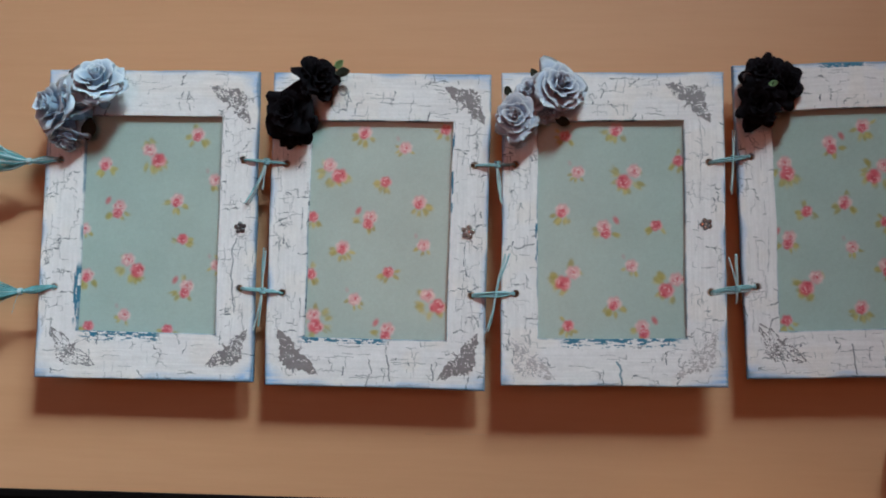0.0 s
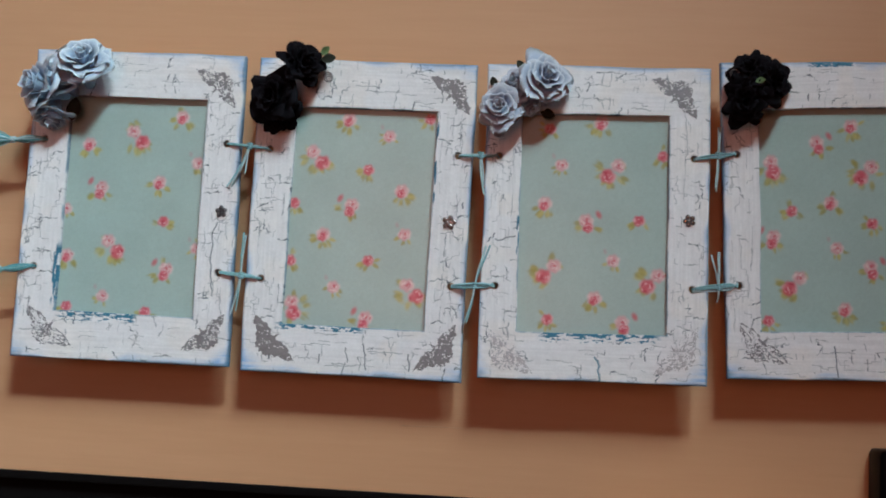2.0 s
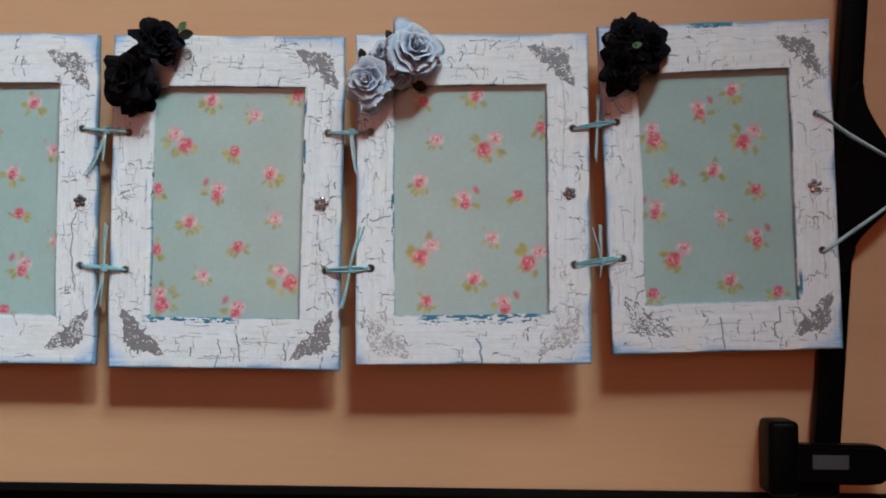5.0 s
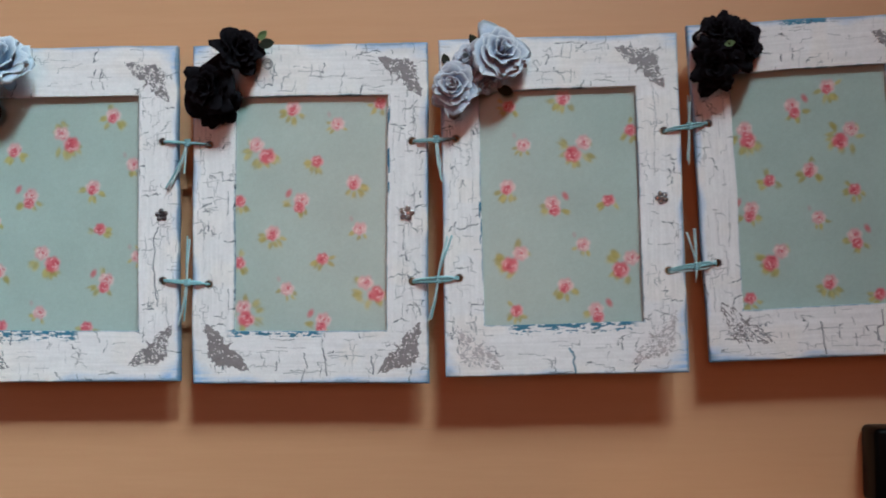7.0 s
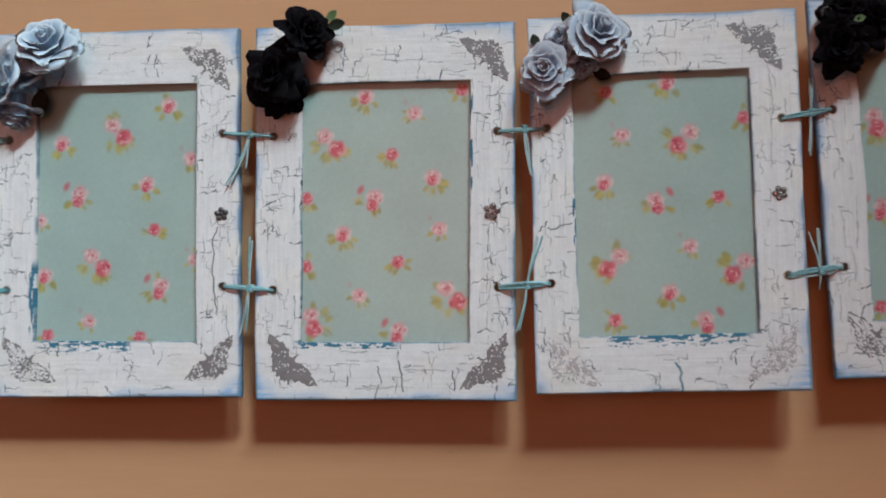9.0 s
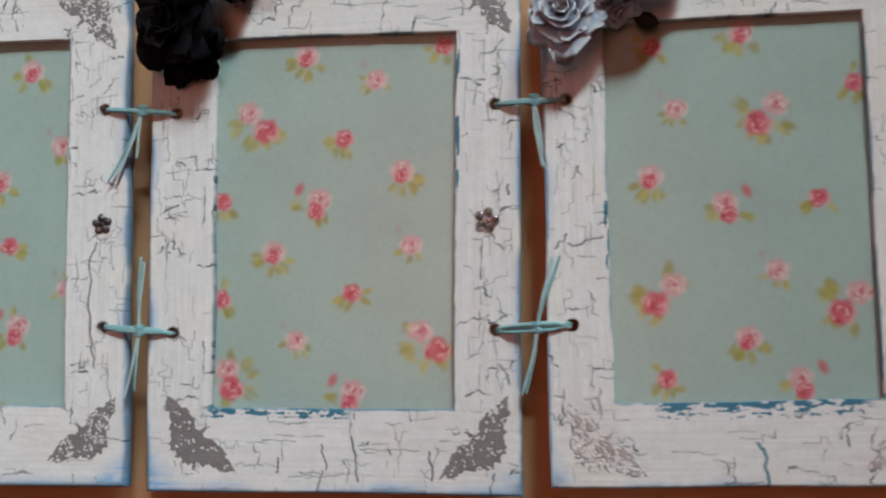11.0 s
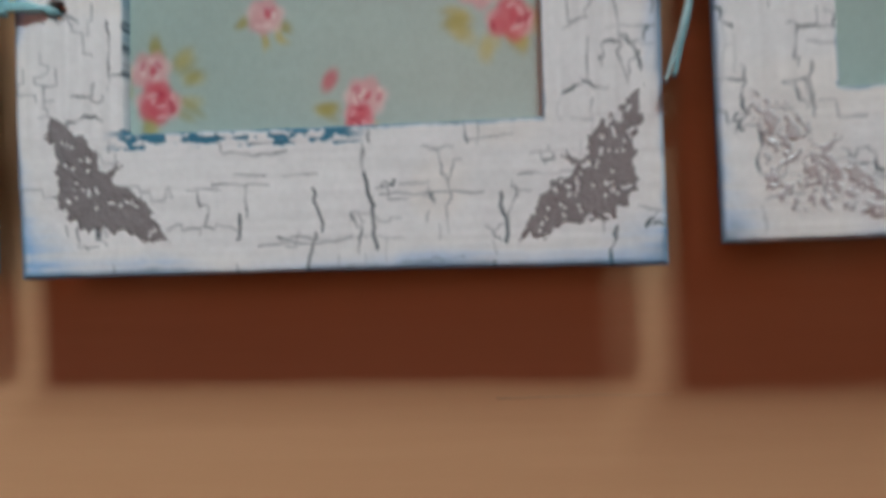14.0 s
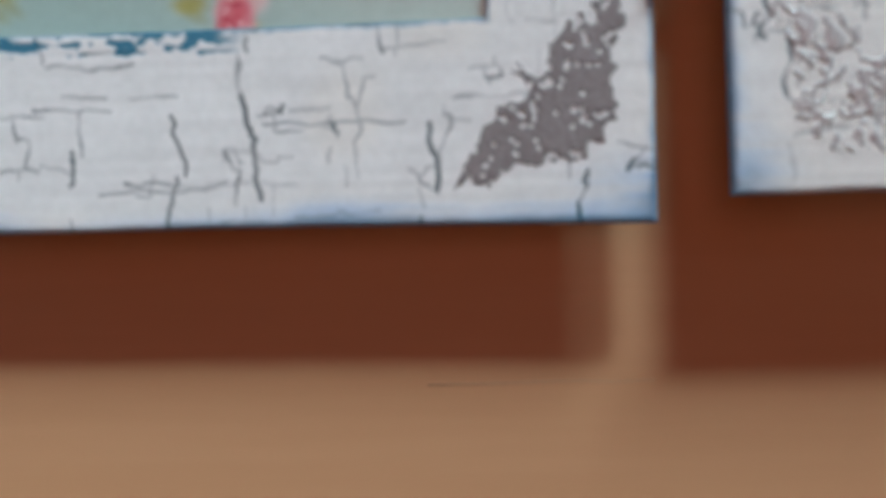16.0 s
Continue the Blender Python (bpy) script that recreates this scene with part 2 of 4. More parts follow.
def smooth_noise(shape, cell, rng):
    """Soft value noise on a grid, 0 to 1; cell: its size in grid steps, (down, across)."""
    n, m = shape
    rows, cols = int(n / cell[0]) + 3, int(m / cell[1]) + 3
    g = rng.random((rows, cols))
    i, j = np.arange(n) / cell[0], np.arange(m) / cell[1]
    a, b = i.astype(int), j.astype(int)
    u, v = i - a, j - b
    u, v = (u * u * (3 - 2 * u))[:, None], (v * v * (3 - 2 * v))[None, :]
    return (g[np.ix_(a, b)] * (1 - u) * (1 - v) + g[np.ix_(a + 1, b)] * u * (1 - v) + g[np.ix_(a, b + 1)] * (1 - u) * v + g[np.ix_(a + 1, b + 1)] * u * v)


def step(lo, hi, x):
    t = np.clip((x - lo) / (hi - lo), 0, 1)
    return t * t * (3 - 2 * t)


def crack_paths(rng):
    """Broken paint: jagged dark staircases across the rails, that thicken and thin out, with fine straight splits along the rails."""
    paths = []

    def walk_crack(x, z, way, length, width, wild):
        pts, widths, gone, side = [(x, z)], [], 0.0, 0
        swell = rng.uniform(0, 6)
        while gone < length:
            hop = rng.uniform(0.3, 0.8)
            jag = way + rng.normal(0, wild) + side * math.pi / 2 * rng.uniform(0.7, 1.05)
            x, z = x + hop * math.cos(jag), z + hop * math.sin(jag)
            pts.append((x, z))
            gone += hop
            widths.append(width * (0.55 + 0.45 * math.sin(swell + gone * 1.1)) * min(1.0, 0.35 + 1.3 * (1 - gone / length)))
            side = rng.choice((-1, 1)) if side == 0 and rng.random() < 0.16 else side if side and rng.random() < 0.72 else 0
        paths.extend(([a, b], max(0.03, w)) for a, b, w in zip(pts, pts[1:], widths))
        return pts

    rails = ((0.0, -60, 60, 64, 87, 14, 12), (0.0, -60, 60, -87, -65, 15, 13), (math.pi / 2, -61, -43, -62, 62, 17, 17), (math.pi / 2, 43, 61, -62, 62, 17, 17))
    for along, x0, x1, z0, z1, bold, fine in rails:
        for _ in range(bold):
            way = along + math.pi / 2 + rng.choice((0, math.pi)) + rng.normal(0, 0.3)
            width = rng.choice((0.18, 0.28, 0.38, 0.49), p=(0.30, 0.34, 0.24, 0.12))
            pts = walk_crack(rng.uniform(x0, x1), rng.uniform(z0, z1), way, rng.uniform(4, 14), width, 0.45)
            for _ in range(rng.integers(0, 3)):
                x, z = pts[rng.integers(len(pts))]
                walk_crack(x, z, along + rng.choice((0, math.pi)) + rng.normal(0, 0.15), rng.uniform(2, 9), width * 0.55, 0.25)
        for _ in range(fine):
            walk_crack(rng.uniform(x0, x1), rng.uniform(z0, z1), along + rng.choice((0, math.pi)) + rng.normal(0, 0.05), rng.uniform(3, 16), rng.uniform(0.04, 0.12), 0.10)
    return paths


def crackle(x, z, cw, ch, keep, thin, rng, blur):
    """Broken paint, split like rough masonry: courses about ch millimetres high along x, with joints about cw apart, many of them closed."""
    m, n = int(H / ch) + 10, int(H / cw) + 10
    line = (np.arange(m) - m // 2 + rng.uniform(-0.38, 0.38, m)) * ch
    row = np.clip(np.searchsorted(line, z.ravel()).reshape(z.shape), 1, m - 1)
    low = z - line[row - 1] < line[row] - z
    near = np.where(low, row - 1, row)
    shift, shift2, jit = rng.random(m), rng.random(m), rng.uniform(0.12, 0.88, (m, n))
    piece = np.floor(x / cw + 3 * shift2[near]).astype(int)
    col = np.clip(np.floor(x / cw + shift[row]).astype(int) + n // 2, 1, n - 2)
    gap_v, joint = np.full(x.shape, 1e9), col
    for dc in (-1, 0, 1):
        c = col + dc
        d = np.abs(x - (c - n // 2 + jit[row, c] - shift[row]) * cw)
        joint, gap_v = np.where(d < gap_v, c, joint), np.minimum(gap_v, d)
    table, width = rng.random(9973), rng.choice((0.05, 0.10, 0.20, 0.34), 9973, p=(0.44, 0.34, 0.17, 0.05)) * thin
    total = np.zeros(x.shape)
    for gap, pick, much in ((np.abs(z - line[near]), (near * 7919 + piece * 104729) % 9973, 0.8), (gap_v, (row * 6151 + joint * 50021 + 77) % 9973, 1.15)):
        w = width[pick] * (0.75 + 0.55 * np.sin(x * 0.9 + z * 1.1 + pick))
        total = np.maximum(total, np.where(table[pick] < keep * much, np.minimum(1.0, 0.55 + 2.4 * w) * (1 - step(w * 0.5, w * 0.5 + blur, gap)), 0.0))
    return total


def skew(x, z, corners):
    """How far a hand-cut board departs from its true rectangle, in millimetres; corners: (dx, dz) of the outer and of the inner top left, top right, bottom left and bottom right."""
    out = []
    for half_w, half_h, four in ((W / 2, H / 2, corners[:4]), (OW / 2, OH / 2, corners[4:])):
        u, v = np.clip(x / half_w, -1, 1) / 2 + 0.5, np.clip(z / half_h, -1, 1) / 2 + 0.5
        out.append([four[0][k] * (1 - u) * v + four[1][k] * u * v + four[2][k] * (1 - u) * (1 - v) + four[3][k] * u * (1 - v) for k in (0, 1)])
    t = np.clip(np.maximum((np.abs(x) - OW / 2) / (W - OW) * 2, (np.abs(z) - OH / 2) / (H - OH) * 2), 0, 1)
    return [b + t * (a - b) for a, b in zip(*out)]


def frame_board(parent, seed, cell, extra, scuffs, corners):
    """The flat wooden frame: a fine relief of crackled white paint over blue, with rubbed blue edges."""
    rng = np.random.default_rng(seed)
    nx, nz = int(round(W / cell)) + 1, int(round(H / cell)) + 1
    x1, z1 = np.linspace(-W / 2, W / 2, nx), np.linspace(-H / 2, H / 2, nz)
    x, z = np.meshgrid(x1, z1)
    s = 1 / cell
    crack, wide = np.zeros((nz, nx)), np.zeros((nz, nx))
    for pts, width in crack_paths(rng) + extra:
        for (ax, az), (bx, bz) in zip(pts, pts[1:]):
            pad = 3 * width + 0.3
            i0, i1 = np.searchsorted(z1, (min(az, bz) - pad, max(az, bz) + pad))
            j0, j1 = np.searchsorted(x1, (min(ax, bx) - pad, max(ax, bx) + pad))
            if i1 <= i0 or j1 <= j0:
                continue
            px, pz = x[i0:i1, j0:j1], z[i0:i1, j0:j1]
            dx, dz = bx - ax, bz - az
            t = np.clip(((px - ax) * dx + (pz - az) * dz) / max(dx * dx + dz * dz, 1e-6), 0, 1)
            d = np.hypot(px - ax - t * dx, pz - az - t * dz)
            depth = min(1.0, 0.42 + 2.6 * width)
            crack[i0:i1, j0:j1] = np.maximum(crack[i0:i1, j0:j1], depth * (1 - step(width * 0.5, width * 0.5 + 0.26, d)))
            if width > 0.5:
                wide[i0:i1, j0:j1] = np.maximum(wide[i0:i1, j0:j1], 1 - step(width * 0.5, width * 0.5 + 0.26, d))
    up = (np.abs(x) > OW / 2) & (np.abs(z) < OH / 2 + 6 * (np.abs(x) - OW / 2) / 22)
    soft = lambda c, much: much * (smooth_noise((nz, nx), (c * s, c * s), rng) - 0.5)
    wx, wz = x + soft(7, 1.6) + soft(2.2, 0.85) + soft(0.8, 0.34), z + soft(7, 1.6) + soft(2.2, 0.85) + soft(0.8, 0.34)
    patchy = step(0.30, 0.60, smooth_noise((nz, nx), (16 * s, 16 * s), rng))
    for cw, ch, kept, thin in ((12.0, 5.6, 0.15, 0.8), (6.5, 2.8, 0.05, 0.5)):
        level = crackle(wx, wz, cw, ch, kept, thin, rng, 1.3 * cell)
        tall = crackle(wz, wx, cw * 1.1, ch, kept, thin, rng, 1.3 * cell)
        crack = np.maximum(crack, np.where(up, tall, level) * (0.35 + 0.65 * patchy))
    # distances to the outer and the inner edge
    outer = np.minimum(W / 2 - np.abs(x), H / 2 - np.abs(z))
    inner = np.maximum(np.abs(x) - OW / 2, np.abs(z) - OH / 2)
    corner = np.hypot(W / 2 - np.abs(x), H / 2 - np.abs(z))
    n_big, n_mid, n_fine = smooth_noise((nz, nx), (14 * s, 14 * s), rng), smooth_noise((nz, nx), (3 * s, 3 * s), rng), smooth_noise((nz, nx), (0.8 * s, 0.8 * s), rng)
    n_dash = 0.6 * smooth_noise((nz, nx), (0.8 * s, 3.6 * s), rng) + 0.4 * smooth_noise((nz, nx), (0.5 * s, 1.2 * s), rng)
    streak_h, streak_v = smooth_noise((nz, nx), (0.9 * s, 16 * s), rng), smooth_noise((nz, nx), (16 * s, 0.9 * s), rng)
    upright = (np.abs(x) > OW / 2) & (np.abs(z) < OH / 2)
    brush = np.where(upright, streak_v, streak_h)
    white = np.array((0.89, 0.88, 0.885))
    colour = white * (0.93 + 0.10 * brush + 0.05 * (n_mid - 0.5))[..., None]
    warm = step(0.55, 0.85, n_big) * 0.5
    colour = colour * (1 - warm[..., None] * (1 - np.array((1.03, 0.985, 0.93))))
    # washed blue towards the edges and corners, deep blue at the very rim
    wash = np.clip(step(4.6, 0.2, outer + 7.0 * (n_big - 0.36) + 1.2 * (n_mid - 0.5)) * 0.52 + step(14, 2.0, corner + 5 * (n_big - 0.5) + 1.5 * (n_mid - 0.5)) * np.where(z < 0, 0.78, 0.60), 0, 0.9)
    wash *= 0.45 + 0.75 * step(0.25, 0.75, 0.6 * brush + 0.4 * n_mid)
    rim = step(1.75, 0.2, outer + 1.6 * (n_big - 0.40) + 0.5 * (n_mid - 0.5)) + 0.85 * step(7.5, 0.6, corner + 4.5 * (n_mid - 0.5)) * step(0.35, 0.6, n_big) * (z < 0)
    rim = np.clip(rim, 0, 1)
    colour += wash[..., None] * (np.array((0.36, 0.56, 0.80)) - colour)
    colour += (rim * 0.70)[..., None] * (np.array((0.055, 0.18, 0.33)) - colour)
    # bare teal scuffs along the opening
    teal = np.zeros((nz, nx))
    for side, lo, hi, reach, much in scuffs:
        along, off = (x, -OH / 2 - z) if side == "bottom" else (x, z - OH / 2) if side == "top" else (z, -OW / 2 - x) if side == "left" else (z, x - OW / 2) if side == "right" else (x, H / 2 - z)
        inside = step(lo - 3, lo + 3, along) * step(hi + 3, hi - 3, along) * (off > -0.5)
        dash = n_dash if side in ("bottom", "top", "rim") else smooth_noise((nz, nx), (4.5 * s, 1.0 * s), rng)
        teal = np.maximum(teal, inside * step(0.0, 0.10, much * 0.72 - dash * 0.9 - 0.06 * np.abs(off) - 0.5 * step(reach * 0.7, reach, off) + 0.16 * (n_fine - 0.5)))
    lip = step(0.7, 0.1, inner + 0.7 * (n_mid - 0.35)) * 0.55
    teal = np.maximum(teal, lip * 1.3 * step(0.32, 0.58, n_big + 0.3 * (n_mid - 0.5)))
    teal = np.maximum(teal, step(1.1, 0.2, inner + 0.9 * (n_dash - 0.3)) * (z < -OH / 2 + 1) * 0.85)
    colour += teal[..., None] * (np.array((0.035, 0.20, 0.31)) - colour)
    cr = np.clip(crack * (0.72 + 0.5 * n_mid), 0, 1)
    ink = np.array((0.024, 0.052, 0.070)) + (0.10 * (wash + 0.3 * n_big))[..., None] * np.array((-0.3, 0.5, 1.0))
    ink += wide[..., None] * (np.array((0.02, 0.20, 0.30)) - ink)
    colour += (cr * 0.9)[..., None] * (ink - colour)
    colour *= (0.97 + 0.06 * n_fine)[..., None]
    # relief: rounded rims, brush marks, cracks sunk into the paint
    y = 0.55 * step(1.0, 0.0, outer) ** 2 + 0.15 * step(0.4, 0.0, inner) ** 2 + 0.11 * cr + 0.10 * teal - 0.05 * brush - 0.06 * n_mid
    wob = lambda c: smooth_noise((nz, nx), (c * s, c * s), rng) - 0.5
    vx, vz = x + 0.8 * wob(30) + 0.10 * wob(5), z + 0.8 * wob(30) + 0.10 * wob(5)
    dx, dz = skew(x, z, corners)
    vx, vz = vx + dx, vz + dz
    holes = [(hx + skew(hx, hz, corners)[0], hz + skew(hx, hz, corners)[1]) for hx, hz in HOLES]
    for hx, hz in holes:
        d = np.hypot(vx - hx, vz - hz)
        near = (d > 1.2) & (np.abs(d - 2.05) < 0.26)
        k = np.where(near, 2.05 / np.maximum(d, 0.1), 1.0)
        vx, vz = hx + (vx - hx) * k, hz + (vz - hz) * k
        dark = step(2.7, 2.0, d)[..., None] * 0.5
        colour += dark * (np.array((0.20, 0.16, 0.13)) - colour)
    verts = np.stack((vx, y, vz), -1).reshape(-1, 3)
    idx = np.arange(nx * nz).reshape(nz, nx)
    quad = np.stack((idx[:-1, :-1], idx[:-1, 1:], idx[1:, 1:], idx[1:, :-1]), -1).reshape(-1, 4)
    mid = np.stack((x[:-1, :-1] + cell / 2, z[:-1, :-1] + cell / 2), -1).reshape(-1, 2)
    keep = (np.abs(mid[:, 0]) > OW / 2) | (np.abs(mid[:, 1]) > OH / 2)
    centre = verts[quad].mean(1)
    for hx, hz in holes:
        keep &= np.hypot(centre[:, 0] - hx, centre[:, 2] - hz) > 2.0
    quad = quad[keep]
    # side walls, from every open edge straight back
    edges = np.concatenate([quad[:, [a, (a + 1) % 4]] for a in range(4)])
    key = np.sort(edges, 1)
    _, first, count = np.unique(key[:, 0].astype(np.int64) * (nx * nz) + key[:, 1], return_index=True, return_counts=True)
    rim_edges = edges[first[count == 1]]
    used = np.unique(rim_edges)
    back = verts[used].copy()
    back[:, 1] = 4.9
    remap = np.full(nx * nz, -1)
    remap[used] = np.arange(len(used)) + nx * nz
    sides = np.stack((rim_edges[:, 1], rim_edges[:, 0], remap[rim_edges[:, 0]], remap[rim_edges[:, 1]]), -1)
    flat = colour.reshape(-1, 3)
    side_colour = flat[used] * 0.4 + np.array((0.08, 0.15, 0.21)) * 0.6
    verts, flat, quad = np.concatenate((verts, back)), np.concatenate((flat, side_colour)), np.concatenate((quad, sides))
    live = np.unique(quad)
    new_id = np.full(len(verts), -1)
    new_id[live] = np.arange(len(live))
    return grid_part("board", verts[live] / 1000, new_id[quad], CRACKLE, parent, flat[live], "paint", "flat white crackle-painted wooden frame with rubbed blue edges")


def dab(img, px, pz, cx, cz, rx, rz, turn, colour, strength, soft=0.45):
    """One soft brush dab on a printed sheet."""
    r = max(rx, rz) * 1.6
    j0, j1 = np.searchsorted(px, (cx - r, cx + r))
    i0, i1 = np.searchsorted(pz, (cz - r, cz + r))
    if j1 <= j0 or i1 <= i0:
        return
    x, z = np.meshgrid(px[j0:j1] - cx, pz[i0:i1] - cz)
    c, s = math.cos(turn), math.sin(turn)
    d = np.hypot((x * c + z * s) / rx, (-x * s + z * c) / rz)
    a = strength * step(1 + soft, 1 - soft, d)
    img[i0:i1, j0:j1] += a[..., None] * (np.array(colour) - img[i0:i1, j0:j1])


ROSE_RED = (0.62, 0.075, 0.11)
OLIVE, LIME = (0.34, 0.31, 0.085), (0.52, 0.47, 0.16)


def print_rose(img, px, pz, cx, cz, r, red, rng):
    body, shade, light = (((0.66, 0.10, 0.14), (0.53, 0.05, 0.085), (0.78, 0.42, 0.44)) if red else ((0.70, 0.37, 0.39), (0.62, 0.19, 0.23), (0.80, 0.62, 0.60)))
    for k in range(7):
        a = k * math.tau / 7 + rng.uniform(0, 0.5)
        dab(img, px, pz, cx + 0.62 * r * math.cos(a), cz + 0.55 * r * math.sin(a), 0.50 * r, 0.42 * r, a, body if k % 3 else light, 0.75, 0.5)
    dab(img, px, pz, cx, cz, 0.85 * r, 0.75 * r, 0, body, 0.7, 0.4)
    for k in range(9):
        a, d = rng.uniform(0, math.tau), rng.uniform(0.15, 0.85) * r
        dab(img, px, pz, cx + d * math.cos(a), cz + d * math.sin(a) * 0.85, rng.uniform(0.16, 0.34) * r, rng.uniform(0.08, 0.15) * r, a + math.pi / 2 + rng.normal(0, 0.3), shade if k % 2 else light, 0.8, 0.4)
    dab(img, px, pz, cx + 0.1 * r, cz + 0.05 * r, 0.26 * r, 0.16 * r, rng.uniform(0, 3), ROSE_RED, 0.75, 0.5)


def print_leaf(img, px, pz, cx, cz, size, turn, rng):
    for k in range(3):
        dab(img, px, pz, cx + rng.normal(0, 0.2) * size, cz + rng.normal(0, 0.2) * size, size * rng.uniform(0.6, 1.0), size * rng.uniform(0.3, 0.5), turn + rng.normal(0, 0.35), OLIVE if rng.random() < 0.5 else LIME, 0.52, 0.65)


def print_motif(img, px, pz, x, z, kind, rng):
    def leaves(count, reach, size, low=True):
        for _ in range(count):
            start = 0.75 if kind == "a" else 1.0
            a = rng.uniform(math.pi * start, math.pi * (start + 0.9)) if low and rng.random() < 0.8 else rng.uniform(0, math.tau)
            print_leaf(img, px, pz, x + reach * math.cos(a), z + reach * math.sin(a), size, a, rng)
    if kind in "AaV":
        sx = {"A": 1, "a": -1, "V": 0.25}[kind]
        leaves(8, 8.0, 2.9)
        print_leaf(img, px, pz, x - sx * 6, z + 4, 2.4, 2.2, rng)
        print_rose(img, px, pz, x - 2.9 * sx, z + 3.2, 4.0, False, rng)
        print_rose(img, px, pz, x + 2.9 * sx, z - 2.9, 4.3, True, rng)
    elif kind == "B":
        leaves(6, 5.0, 2.2)
        print_rose(img, px, pz, x, z, 3.2, True, rng)
    elif kind == "C":
        leaves(4, 4.8, 1.8)
        print_rose(img, px, pz, x, z, 3.6, False, rng)
        dab(img, px, pz, x - 4.6, z + 5.2, 1.0, 1.5, 0.3, (0.50, 0.32, 0.33), 0.5, 0.7)
    elif kind == "D":
        leaves(7, 5.8, 2.4)
        print_rose(img, px, pz, x, z + 0.8, 3.9, False, rng)
        print_rose(img, px, pz, x - 0.5, z - 0.9, 2.5, True, rng)
    else:
        sx = 1 if kind == "E" else -1
        leaves(5, 6.2, 2.3)
        print_rose(img, px, pz, x + 1.6 * sx, z + 1.5, 3.9, False, rng)
        print_rose(img, px, pz, x + 0.4 * sx, z - 2.6, 3.0, True, rng)
        dab(img, px, pz, x - 5.4 * sx, z + 5.0, 1.4, 2.3, -0.5 * sx, ROSE_RED, 0.75, 0.6)


def printed_sheet(parent, seed, cell, motifs):
    """The duck-egg paper in the opening, printed with small painted roses."""
    rng = np.random.default_rng(seed)
    w, h = OW + 10, OH + 8
    nx, nz = int(w / cell) + 1, int(h / cell) + 1
    px, pz = np.linspace(-w / 2, w / 2, nx), np.linspace(-h / 2, h / 2, nz)
    s = 1 / cell
    img = np.ones((nz, nx, 3)) * np.array((0.405, 0.535, 0.495))
    img *= (0.96 + 0.08 * smooth_noise((nz, nx), (22 * s, 22 * s), rng))[..., None]
    for x, z, kind in motifs:
        print_motif(img, px, pz, x, z, kind, rng)
    n = smooth_noise((nz, nx), (0.7 * s, 0.7 * s), rng) + 0.6 * smooth_noise((nz, nx), (1.9 * s, 1.9 * s), rng)
    img *= (0.95 + 0.06 * n)[..., None]
    x, z = np.meshgrid(px, pz)
    y = 3.5 + 0.5 * (smooth_noise((nz, nx), (45 * s, 45 * s), rng) - 0.5)
    idx = np.arange(nx * nz).reshape(nz, nx)
    quad = np.stack((idx[:-1, :-1], idx[:-1, 1:], idx[1:, 1:], idx[1:, :-1]), -1).reshape(-1, 4)
    return grid_part("backing_paper", np.stack((x, y, z), -1).reshape(-1, 3) / 1000, quad, PRINT, parent, img.reshape(-1, 3), "print", "duck-egg green paper printed with small pink roses")


